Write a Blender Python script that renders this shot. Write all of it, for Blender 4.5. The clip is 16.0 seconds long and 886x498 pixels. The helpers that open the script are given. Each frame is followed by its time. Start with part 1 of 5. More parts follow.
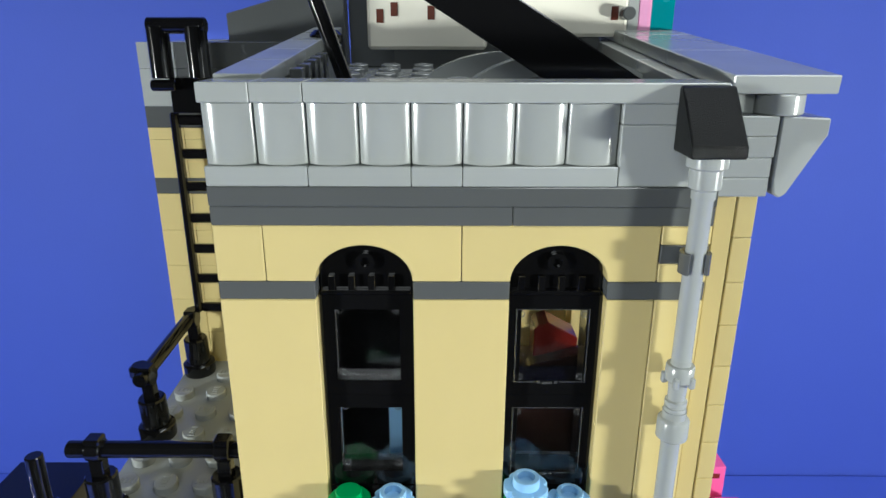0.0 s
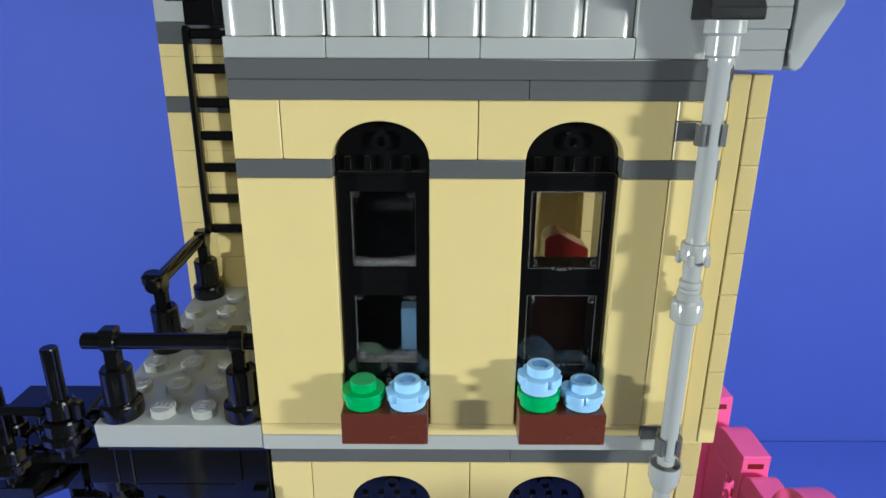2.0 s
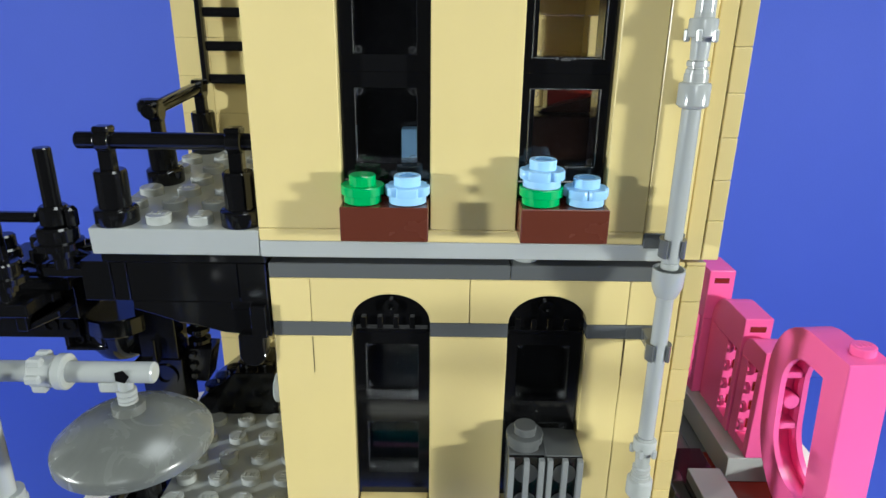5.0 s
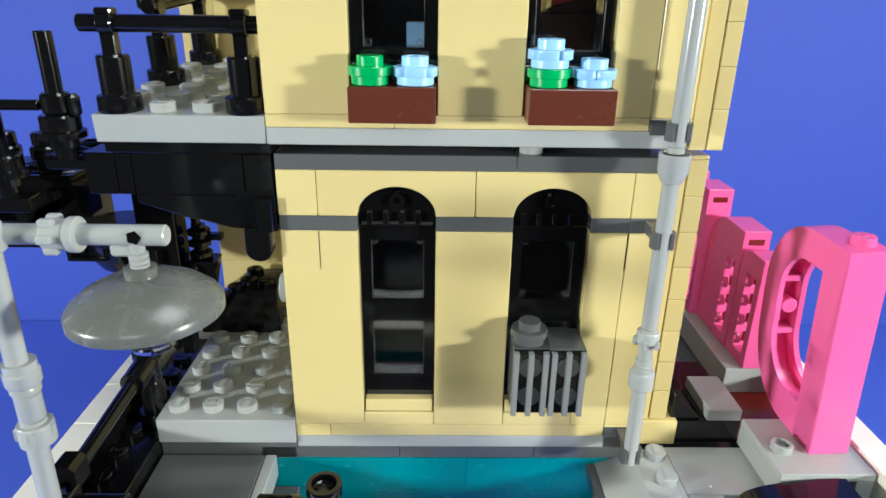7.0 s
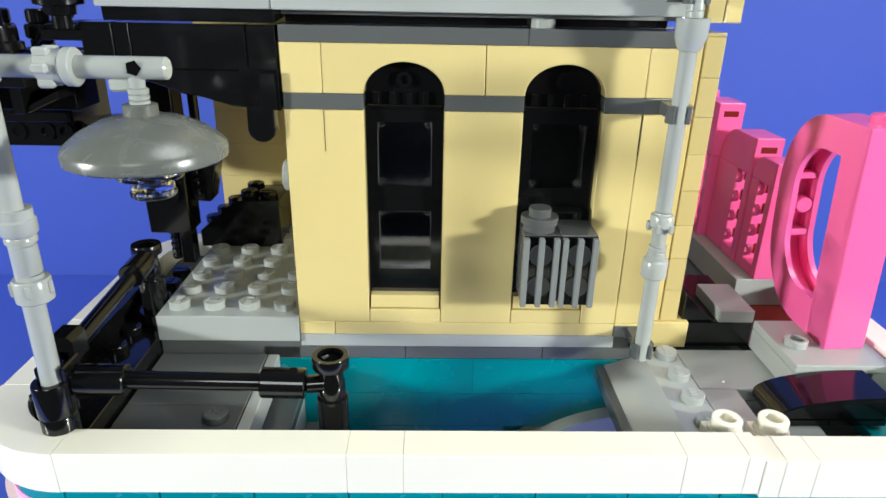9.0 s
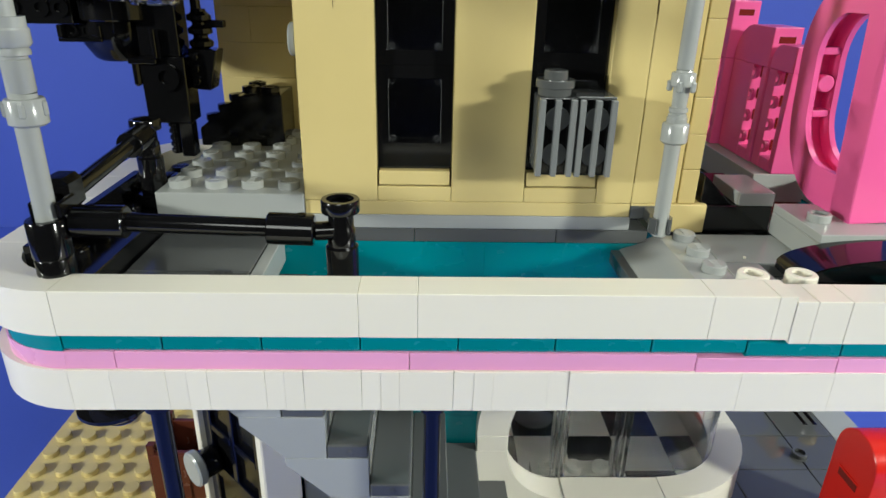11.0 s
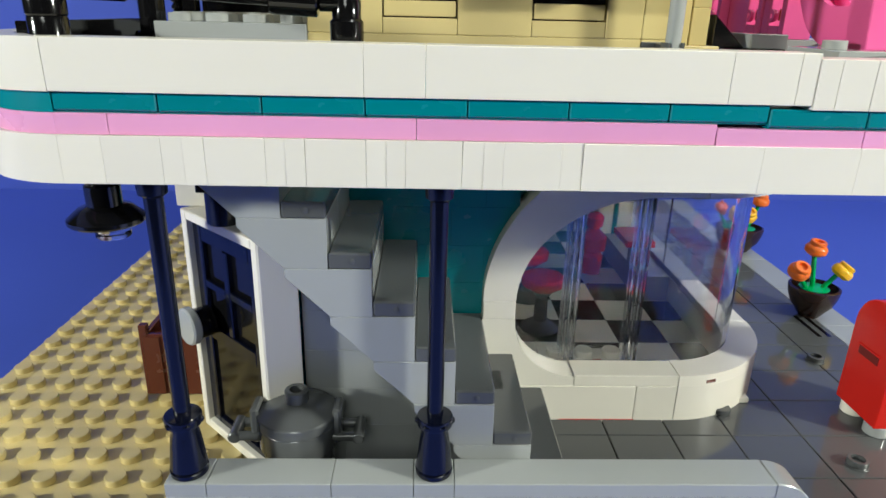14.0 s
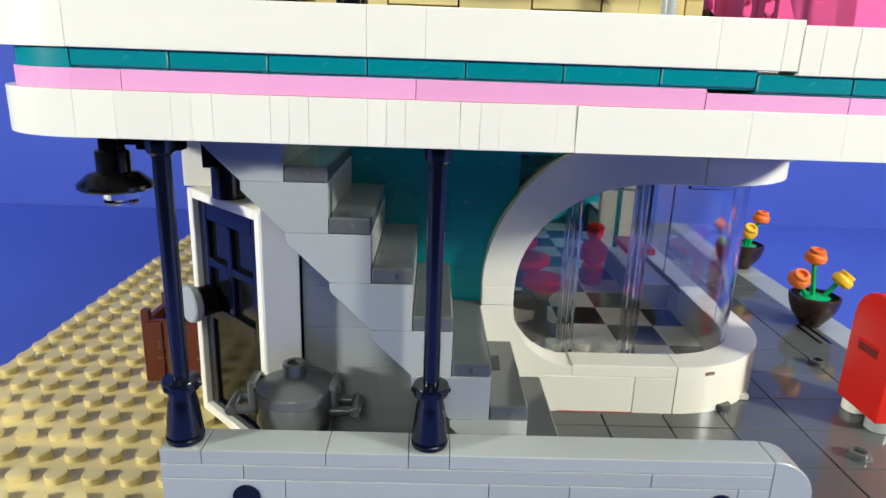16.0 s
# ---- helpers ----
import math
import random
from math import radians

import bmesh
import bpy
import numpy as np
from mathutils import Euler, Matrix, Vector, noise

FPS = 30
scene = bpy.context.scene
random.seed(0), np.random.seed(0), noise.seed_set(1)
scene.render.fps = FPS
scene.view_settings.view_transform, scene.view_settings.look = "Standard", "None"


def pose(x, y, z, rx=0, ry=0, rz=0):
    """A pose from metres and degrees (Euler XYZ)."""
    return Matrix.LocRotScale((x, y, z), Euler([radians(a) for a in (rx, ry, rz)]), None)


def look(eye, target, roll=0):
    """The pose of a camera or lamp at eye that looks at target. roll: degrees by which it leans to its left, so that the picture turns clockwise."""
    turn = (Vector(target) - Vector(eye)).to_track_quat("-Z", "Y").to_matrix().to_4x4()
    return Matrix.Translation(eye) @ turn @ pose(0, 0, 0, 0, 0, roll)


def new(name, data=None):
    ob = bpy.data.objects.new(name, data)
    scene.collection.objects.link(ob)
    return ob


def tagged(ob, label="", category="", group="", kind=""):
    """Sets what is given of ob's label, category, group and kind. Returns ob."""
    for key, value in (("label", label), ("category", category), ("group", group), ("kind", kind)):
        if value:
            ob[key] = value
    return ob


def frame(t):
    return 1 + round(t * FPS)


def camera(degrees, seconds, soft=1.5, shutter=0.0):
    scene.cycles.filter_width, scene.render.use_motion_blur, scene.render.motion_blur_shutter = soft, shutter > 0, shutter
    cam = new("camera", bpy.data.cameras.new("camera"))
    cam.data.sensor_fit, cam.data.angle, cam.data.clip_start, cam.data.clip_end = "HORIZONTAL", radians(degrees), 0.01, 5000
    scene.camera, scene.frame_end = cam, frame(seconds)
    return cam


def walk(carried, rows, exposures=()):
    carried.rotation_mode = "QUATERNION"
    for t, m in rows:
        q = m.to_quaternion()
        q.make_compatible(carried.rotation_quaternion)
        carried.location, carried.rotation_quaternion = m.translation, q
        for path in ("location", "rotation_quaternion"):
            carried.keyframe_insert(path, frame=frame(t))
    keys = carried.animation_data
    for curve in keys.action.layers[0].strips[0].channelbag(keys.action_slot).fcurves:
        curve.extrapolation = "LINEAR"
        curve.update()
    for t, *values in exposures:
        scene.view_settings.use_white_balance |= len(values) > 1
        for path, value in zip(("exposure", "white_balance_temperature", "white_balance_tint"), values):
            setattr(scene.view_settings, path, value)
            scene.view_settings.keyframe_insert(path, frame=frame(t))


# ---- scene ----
# All places are in studs (one stud is 8 mm); x along the side wall, y away from the eye, z up from the baseplate.
S = 0.008
cam = camera(68.7, 16.0)
PATH = [
    (0, (4.637, -12.371, 32.489), (4.625, -2.896, 29.292), 0.12),
    (0.5, (4.526, -12.479, 32.312), (4.518, -3.002, 29.120), 0.13),
    (1, (4.466, -12.752, 31.784), (4.460, -3.267, 28.617), 0.18),
    (1.5, (4.394, -13.048, 31.037), (4.411, -3.571, 27.845), 0.30),
    (2, (4.284, -13.198, 30.182), (4.293, -3.737, 26.943), 0.26),
    (2.5, (4.189, -13.502, 29.593), (4.180, -4.043, 26.346), 0.41),
    (3, (4.246, -13.629, 28.865), (4.199, -4.169, 25.623), 0.46),
    (3.5, (4.233, -13.653, 28.089), (4.158, -4.201, 24.825), 0.46),
    (4, (4.256, -13.820, 27.567), (4.181, -4.381, 24.266), 0.51),
    (4.5, (4.441, -14.148, 26.931), (4.395, -4.717, 23.607), 0.45),
    (5, (4.302, -14.349, 26.003), (4.310, -4.949, 22.592), 0.70),
    (5.2, (4.268, -14.390, 25.601), (4.302, -4.990, 22.178), 0.76),
    (7.3, (3.885, -15.270, 23.700), (4.065, -5.990, 19.955), 0.90),
    (7.5, (3.898, -15.343, 23.437), (4.071, -6.064, 19.712), 0.86),
    (8, (3.774, -15.462, 22.861), (3.976, -6.170, 19.169), 0.94),
    (8.5, (3.669, -15.557, 22.270), (3.868, -6.299, 18.495), 1.05),
    (9, (3.649, -15.744, 21.286), (3.871, -6.523, 17.424), 1.15),
    (9.5, (3.475, -15.977, 20.694), (3.705, -6.784, 16.766), 1.37),
    (10, (3.452, -16.099, 19.755), (3.728, -6.942, 15.746), 1.28),
    (10.2, (3.420, -16.133, 19.313), (3.684, -6.976, 15.316), 1.24),
    (12.3, (3.147, -16.980, 16.020), (3.480, -7.680, 12.310), 1.30),
    (12.5, (3.120, -17.051, 15.555), (3.452, -7.751, 11.894), 1.32),
    (13, (3.012, -17.285, 14.452), (3.296, -7.978, 10.804), 1.26),
    (13.5, (3.104, -17.557, 13.713), (3.378, -8.219, 10.144), 1.12),
    (14, (3.164, -17.807, 12.786), (3.470, -8.422, 9.349), 1.36),
    (14.5, (3.094, -17.995, 12.149), (3.403, -8.575, 8.806), 1.64),
    (15, (3.275, -18.225, 11.647), (3.560, -8.725, 8.537), 1.62),
    (15.5, (3.401, -18.431, 11.376), (3.603, -8.872, 8.446), 1.60),
    (16, (3.377, -18.665, 11.185), (3.579, -9.065, 8.393), 1.98),
]
EXPOSURES = ((0.0, -0.36, 6000, 9), (2.0, -0.40, 5980, 9), (5.0, -0.28, 5980, 9), (7.5, -0.10, 6080, 9), (9.0, -0.10, 6180, 8), (10.0, -0.32, 6280, 7), (12.5, -0.79, 6380, 7),
             (13.0, -0.74, 6380, 7), (14.0, -0.50, 6380, 8), (15.0, -0.27, 6380, 8), (16.0, -0.20, 6380, 9))
walk(cam, [(t, look(Vector(eye) * S, Vector(target) * S, roll)) for t, eye, target, roll in PATH], EXPOSURES)

# END CAMERA

# ---- world and lamps ----
world = bpy.data.worlds.new("room_air")
scene.world = world
world.use_nodes = True
world.node_tree.nodes["Background"].inputs["Color"].default_value = (1.0, 0.97, 0.92, 1)
world.node_tree.nodes["Background"].inputs["Strength"].default_value = 0.01


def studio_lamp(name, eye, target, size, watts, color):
    """A square soft lamp out of view; places in studs, size in metres."""
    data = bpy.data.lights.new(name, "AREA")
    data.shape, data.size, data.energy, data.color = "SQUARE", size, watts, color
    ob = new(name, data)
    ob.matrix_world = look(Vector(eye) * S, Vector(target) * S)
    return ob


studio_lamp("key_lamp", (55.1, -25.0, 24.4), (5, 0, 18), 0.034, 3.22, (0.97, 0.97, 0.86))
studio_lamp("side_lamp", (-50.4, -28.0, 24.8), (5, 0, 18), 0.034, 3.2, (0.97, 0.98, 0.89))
# Two soft fills, added out of view to lift the tops and shaded fronts.
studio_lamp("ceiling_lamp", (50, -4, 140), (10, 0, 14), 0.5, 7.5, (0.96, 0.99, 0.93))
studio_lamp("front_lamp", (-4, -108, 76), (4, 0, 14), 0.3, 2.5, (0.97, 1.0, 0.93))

# ---- materials ----


def plastic(name, color, rough=0.28, spread=0.05, grain=0.0, clear=False, coat=0.0):
    """Moulded plastic: a small change of tone from piece to piece, faint handling marks in the gloss."""
    m = bpy.data.materials.new(name)
    m.use_nodes = True
    t = m.node_tree
    b = t.nodes["Principled BSDF"]
    info = t.nodes.new("ShaderNodeObjectInfo")
    geo = t.nodes.new("ShaderNodeTexCoord")
    big = t.nodes.new("ShaderNodeTexNoise")
    big.inputs["Scale"].default_value = 90.0
    big.inputs["Detail"].default_value = 4.0
    fine = t.nodes.new("ShaderNodeTexNoise")
    fine.inputs["Scale"].default_value = 1400.0 if grain == 0 else 6500.0
    fine.inputs["Detail"].default_value = 3.0
    t.links.new(geo.outputs["Object"], big.inputs["Vector"])
    t.links.new(geo.outputs["Object"], fine.inputs["Vector"])
    value = t.nodes.new("ShaderNodeMapRange")
    value.inputs["To Min"].default_value, value.inputs["To Max"].default_value = 1 - spread, 1 + spread
    t.links.new(info.outputs["Random"], value.inputs["Value"])
    wear = t.nodes.new("ShaderNodeMapRange")
    wear.inputs["To Min"].default_value, wear.inputs["To Max"].default_value = 0.96, 1.04
    t.links.new(big.outputs["Fac"], wear.inputs["Value"])
    both = t.nodes.new("ShaderNodeMath")
    both.operation = "MULTIPLY"
    t.links.new(value.outputs["Result"], both.inputs[0])
    t.links.new(wear.outputs["Result"], both.inputs[1])
    hsv = t.nodes.new("ShaderNodeHueSaturation")
    hsv.inputs["Color"].default_value = (*color, 1)
    t.links.new(both.outputs["Value"], hsv.inputs["Value"])
    t.links.new(hsv.outputs["Color"], b.inputs["Base Color"])
    gloss = t.nodes.new("ShaderNodeMapRange")
    gloss.inputs["To Min"].default_value, gloss.inputs["To Max"].default_value = rough * 0.75, rough * 1.35
    t.links.new(big.outputs["Fac"], gloss.inputs["Value"])
    t.links.new(gloss.outputs["Result"], b.inputs["Roughness"])
    bump = t.nodes.new("ShaderNodeBump")
    bump.inputs["Strength"].default_value = 0.03 if grain == 0 else 1.0
    bump.inputs["Distance"].default_value = 0.00008 if grain == 0 else 0.00016
    t.links.new(fine.outputs["Fac"], bump.inputs["Height"])
    t.links.new(bump.outputs["Normal"], b.inputs["Normal"])
    b.inputs["IOR"].default_value = 1.53
    if clear:
        b.inputs["Transmission Weight"].default_value = 1.0
        b.inputs["Roughness"].default_value = 0.03
        for link in list(t.links):
            if link.to_socket == b.inputs["Roughness"] or link.to_socket == b.inputs["Normal"]:
                t.links.remove(link)
    return m


TAN = plastic("tan_plastic", (0.62, 0.505, 0.225), 0.2, 0.035)
LGREY = plastic("light_grey_plastic", (0.345, 0.362, 0.353), 0.17)
GLOSSGREY = plastic("cornice_grey_plastic", (0.335, 0.352, 0.343), 0.15)
DGREY = plastic("dark_grey_plastic", (0.088, 0.093, 0.094), 0.17)
PAVING = plastic("polished_dark_grey_plastic", (0.088, 0.093, 0.094), 0.075)
WHITE = plastic("white_plastic", (0.82, 0.785, 0.68), 0.25, 0.025)
even = WHITE.node_tree.nodes
even["Map Range.001"].inputs["To Min"].default_value, even["Map Range.001"].inputs["To Max"].default_value = 0.985, 1.015
even["Map Range.002"].inputs["To Min"].default_value, even["Map Range.002"].inputs["To Max"].default_value = 0.235, 0.275
TEAL = plastic("teal_plastic", (0.0, 0.21, 0.24), 0.25)
PINK = plastic("light_pink_plastic", (0.83, 0.37, 0.62), 0.28)
HOTPINK = plastic("hot_pink_plastic", (0.80, 0.115, 0.34), 0.22, 0.03)
RED = plastic("red_plastic", (0.60, 0.015, 0.008), 0.22)
BROWN = plastic("reddish_brown_plastic", (0.10, 0.025, 0.014), 0.25)
DBROWN = plastic("dark_brown_plastic", (0.03, 0.014, 0.010), 0.22)
DRED = plastic("dark_red_plastic", (0.15, 0.012, 0.008), 0.2)
GREEN = plastic("green_plastic", (0.0, 0.36, 0.09), 0.22)
SKY = plastic("light_blue_plastic", (0.30, 0.56, 0.86), 0.3)
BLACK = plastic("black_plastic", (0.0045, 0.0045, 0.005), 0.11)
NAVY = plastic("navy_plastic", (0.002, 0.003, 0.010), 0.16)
ORANGE = plastic("orange_plastic", (0.80, 0.16, 0.015), 0.3)
YELLOW = plastic("yellow_plastic", (0.85, 0.47, 0.01), 0.3)
ROUGHBLACK = plastic("grained_black_plastic", (0.0015, 0.0015, 0.0015), 0.3, 0.02, 0.9)
ROUGHBLACK.node_tree.nodes["Principled BSDF"].inputs["Specular IOR Level"].default_value = 0.22
ROUGHBLACK.node_tree.nodes["Noise Texture.001"].inputs["Scale"].default_value = 5600.0
PEWTER = plastic("pewter_plastic", (0.112, 0.118, 0.110), 0.25)
marbling = PEWTER.node_tree.nodes
marbling["Map Range.001"].inputs["To Min"].default_value, marbling["Map Range.001"].inputs["To Max"].default_value = 0.78, 1.25
marbling["Noise Texture"].inputs["Scale"].default_value, marbling["Noise Texture"].inputs["Distortion"].default_value = 150.0, 2.5
MGREY = plastic("mid_grey_plastic", (0.18, 0.19, 0.195), 0.25)
CLEAR = plastic("clear_plastic", (0.97, 0.98, 1.0), 0.03, 0.0, 0.0, True)


def paper(name, color, rough=0.6):
    m = bpy.data.materials.new(name)
    m.use_nodes = True
    t = m.node_tree
    b = t.nodes["Principled BSDF"]
    geo = t.nodes.new("ShaderNodeTexCoord")
    n = t.nodes.new("ShaderNodeTexNoise")
    n.inputs["Scale"].default_value, n.inputs["Detail"].default_value = 7.0, 8.0
    t.links.new(geo.outputs["Object"], n.inputs["Vector"])
    r = t.nodes.new("ShaderNodeMapRange")
    r.inputs["To Min"].default_value, r.inputs["To Max"].default_value = 0.90, 1.10
    t.links.new(n.outputs["Fac"], r.inputs["Value"])
    h = t.nodes.new("ShaderNodeHueSaturation")
    h.inputs["Color"].default_value = (*color, 1)
    t.links.new(r.outputs["Result"], h.inputs["Value"])
    t.links.new(h.outputs["Color"], b.inputs["Base Color"])
    f = t.nodes.new("ShaderNodeTexNoise")
    f.inputs["Scale"].default_value = 900.0
    t.links.new(geo.outputs["Object"], f.inputs["Vector"])
    u = t.nodes.new("ShaderNodeBump")
    u.inputs["Strength"].default_value, u.inputs["Distance"].default_value = 0.15, 0.0003
    t.links.new(f.outputs["Fac"], u.inputs["Height"])
    t.links.new(u.outputs["Normal"], b.inputs["Normal"])
    b.inputs["Roughness"].default_value = rough
    b.inputs["Specular IOR Level"].default_value = 0.18
    return m


PANE_EDGE = plastic("pane_edge_plastic", (0.55, 0.56, 0.58), 0.2, 0.0)
PANE_EDGE.node_tree.nodes["Principled BSDF"].inputs["Transmission Weight"].default_value = 0.9
BLUE = paper("blue_card", (0.062, 0.106, 0.505))
PLASTER = paper("room_plaster", (0.09, 0.09, 0.088), 0.8)

# ---- building blocks: shapes in studs ----
CACHE = {}
WHERE = {}


def to_mesh(key, geometry, mat, smooth=0.0):
    key = (key, mat.name)
    if key not in CACHE:
        verts, faces = geometry()
        me = bpy.data.meshes.new(str(key[0][0]))
        me.from_pydata([(x * S, y * S, z * S) for x, y, z in verts], [], faces)
        me.materials.append(mat)
        if smooth:
            me.shade_smooth()
            me.set_sharp_from_angle(angle=radians(smooth))
        me.update()
        CACHE[key] = me
    return CACHE[key]


def chamfered(a, b, c, e):
    """A box from (0, 0, 0) to (a, b, c) with bevelled edges."""
    e = min(e, a / 3, b / 3, c / 3)
    size, verts, ids = (a, b, c), [], {}
    for cx in (0, 1):
        for cy in (0, 1):
            for cz in (0, 1):
                for n in range(3):
                    p = [s * k for s, k in zip(size, (cx, cy, cz))]
                    for k, side in enumerate((cx, cy, cz)):
                        if k != n:
                            p[k] += -e if side else e
                    ids[cx, cy, cz, n] = len(verts)
                    verts.append(tuple(p))
    faces = []
    for n in range(3):
        u, v = [k for k in range(3) if k != n]
        for side in (0, 1):
            ring = []
            for a1, b1 in ((0, 0), (1, 0), (1, 1), (0, 1)):
                c3 = [0, 0, 0]
                c3[n], c3[u], c3[v] = side, a1, b1
                ring.append(ids[(*c3, n)])
            faces.append(ring)
        for a1 in (0, 1):
            for b1 in (0, 1):
                lo, hi = [0, 0, 0], [0, 0, 0]
                lo[u], lo[v] = hi[u], hi[v] = a1, b1
                hi[n] = 1
                faces.append([ids[(*lo, u)], ids[(*hi, u)], ids[(*hi, v)], ids[(*lo, v)]])
    for cx in (0, 1):
        for cy in (0, 1):
            for cz in (0, 1):
                faces.append([ids[cx, cy, cz, n] for n in range(3)])
    mid = Vector(size) / 2
    for f in faces:
        p = [Vector(verts[i]) for i in f]
        if (p[1] - p[0]).cross(p[2] - p[0]).dot(sum(p, Vector()) / len(p) - mid) < 0:
            f.reverse()
    return verts, faces


def turned(profile, n=28):
    """A lathe body round z from (radius, height) pairs, from the bottom up; radius 0 closes it."""
    verts, faces, rings = [], [], []
    for r, z in profile:
        if r <= 1e-6:
            rings.append([len(verts)])
            verts.append((0, 0, z))
        else:
            rings.append(list(range(len(verts), len(verts) + n)))
            verts += [(r * math.cos(2 * math.pi * k / n), r * math.sin(2 * math.pi * k / n), z) for k in range(n)]
    for lo, hi in zip(rings, rings[1:]):
        for k in range(n):
            j = (k + 1) % n
            if len(lo) == 1 and len(hi) > 1:
                faces.append([lo[0], hi[j], hi[k]])
            elif len(hi) == 1 and len(lo) > 1:
                faces.append([lo[k], lo[j], hi[0]])
            elif len(lo) > 1:
                faces.append([lo[k], lo[j], hi[j], hi[k]])
    return verts, faces


def rod(r, h, e=0.03):
    return [(0, 0), (r - e, 0), (r, e), (r, h - e), (r - e, h), (0, h)]


def strip(outer, inner, depth, closed=False):
    """A flat band between two outlines of as many points (x, z), with its depth along y."""
    n = len(outer)
    verts = [(x, y, z) for y in (0, depth) for line in (outer, inner) for x, z in line]
    o0, i0, o1, i1 = 0, n, 2 * n, 3 * n
    faces = []
    for k in range(n if closed else n - 1):
        j = (k + 1) % n
        faces += [[o0 + k, o0 + j, i0 + j, i0 + k], [o1 + j, o1 + k, i1 + k, i1 + j], [o0 + j, o0 + k, o1 + k, o1 + j], [i0 + k, i0 + j, i1 + j, i1 + k]]
    if not closed:
        faces += [[o0, i0, i1, o1], [o0 + n - 1, o1 + n - 1, i1 + n - 1, i0 + n - 1]]
    return verts, faces


def prism(outline, depth, e=0.03):
    """An outline of (x, z) points, drawn out along y, with bevelled edges."""
    bm = bmesh.new()
    low = [bm.verts.new((x, 0, z)) for x, z in outline]
    high = [bm.verts.new((x, depth, z)) for x, z in outline]
    bm.faces.new(low)
    bm.faces.new(high[::-1])
    for k in range(len(outline)):
        j = (k + 1) % len(outline)
        bm.faces.new([low[j], low[k], high[k], high[j]])
    bmesh.ops.recalc_face_normals(bm, faces=bm.faces)
    if e:
        sharp = [g for g in bm.edges if g.calc_face_angle(0) > 0.5]
        bmesh.ops.bevel(bm, geom=sharp, offset=e, segments=1, affect="EDGES", clamp_overlap=True)
    bm.verts.index_update()
    out = [tuple(v.co) for v in bm.verts], [[v.index for v in f.verts] for f in bm.faces]
    bm.free()
    return out


def thing(name, at, label="", category="", group="", kind=""):
    """An empty at the base of a thing."""
    ob = new(name)
    ob.empty_display_size = 0.004
    ob.location = Vector(at) * S
    WHERE[ob] = Vector(at)
    return tagged(ob, label, category, group, kind)


def put(name, me, at, parent=None, turn=(0, 0, 0), label="", category="", group="", kind=""):
    """One mesh at a place in studs, as a part of its parent or as a thing."""
    ob = new(name, me)
    base = WHERE[parent] if parent else Vector()
    ob.parent = parent
    ob.location = (Vector(at) - base) * S
    ob.rotation_euler = [radians(a) for a in turn]
    WHERE[ob] = Vector(at)
    return tagged(ob, label, category, group, kind)


def block(name, x0, x1, y0, y1, z0, z1, mat, parent=None, e=0.022, gap=0.007, **tags):
    """A brick, plate or tile between two corners."""
    d = [round(v, 3) for v in (x1 - x0 - 2 * gap, y1 - y0 - 2 * gap, z1 - z0 - 0.006)]
    me = to_mesh(("block", *d, e), lambda: chamfered(*d, e), mat)
    return put(name, me, (x0 + gap, y0 + gap, z0 + 0.003), parent, **tags)


def lathe(name, profile, mat, at, parent=None, turn=(0, 0, 0), n=28, **tags):
    profile = [(round(r, 4), round(z, 4)) for r, z in profile]
    return put(name, to_mesh(("lathe", tuple(profile), n), lambda: turned(profile, n), mat, 35), at, parent, turn, **tags)


def bar(name, r, a, b, mat, parent=None, n=20, **tags):
    """A round bar from a to b."""
    d = Vector(b) - Vector(a)
    q = d.to_track_quat("Z", "Y").to_euler()
    return lathe(name, rod(r, round(d.length, 3)), mat, a, parent, [math.degrees(v) for v in q], n, **tags)


def extruded(name, outline, depth, mat, at, parent=None, turn=(0, 0, 0), e=0.03, smooth=0.0, **tags):
    key = ("prism", tuple((round(x, 4), round(z, 4)) for x, z in outline), depth, e)
    return put(name, to_mesh(key, lambda: prism(outline, depth, e), mat, smooth), at, parent, turn, **tags)


STUD = [(0, 0), (0.3, 0), (0.3, 0.19), (0.275, 0.215), (0, 0.215)]
CUPSTUD = [(0.3, 0), (0.3, 0.2), (0.28, 0.22), (0.2, 0.22), (0.2, 0.06), (0, 0.06)]


def stud_shape():
    """A stud with the raised marks on its top as plain bars."""
    verts, faces = turned(STUD, 22)
    for k, (w, h) in enumerate(((0.06, 0.2), (0.09, 0.16), (0.08, 0.18), (0.09, 0.2))):
        v, f = chamfered(w, h, 0.03, 0.012)
        n = len(verts)
        verts += [(a - 0.215 + 0.115 * k, b - h / 2, c + 0.205) for a, b, c in v]
        faces += [[n + i for i in g] for g in f]
    return verts, faces


def stud(x, y, z, mat, parent):
    turn = (0, 90, 180, 270)[int(abs(x * 7 + y * 13 + z * 3)) % 4]
    return put("stud", to_mesh(("stud",), stud_shape, mat, 35), (x, y, z), parent, (0, 0, turn))


def studs(x0, x1, y0, y1, z, mat, parent, skip=()):
    for i in range(int(round(x1 - x0))):
        for j in range(int(round(y1 - y0))):
            if (i, j) not in skip:
                stud(x0 + 0.5 + i, y0 + 0.5 + j, z, mat, parent)


def joined_studs(name, places, mat, parent=None, **tags):
    """Many far studs in one mesh."""
    v0, f0 = turned([(0.3, 0), (0.3, 0.19), (0.275, 0.215), (0, 0.215)], 14)
    verts, faces = [], []
    for x, y, z in places:
        k = len(verts)
        verts += [((x + a), (y + b), (z + c)) for a, b, c in v0]
        faces += [[k + i for i in f] for f in f0]
    base = WHERE[parent] if parent else Vector()
    verts = [(x - base.x, y - base.y, z - base.z) for x, y, z in verts]
    return put(name, to_mesh((name, len(places)), lambda: (verts, faces), mat, 35), tuple(base), parent, **tags)

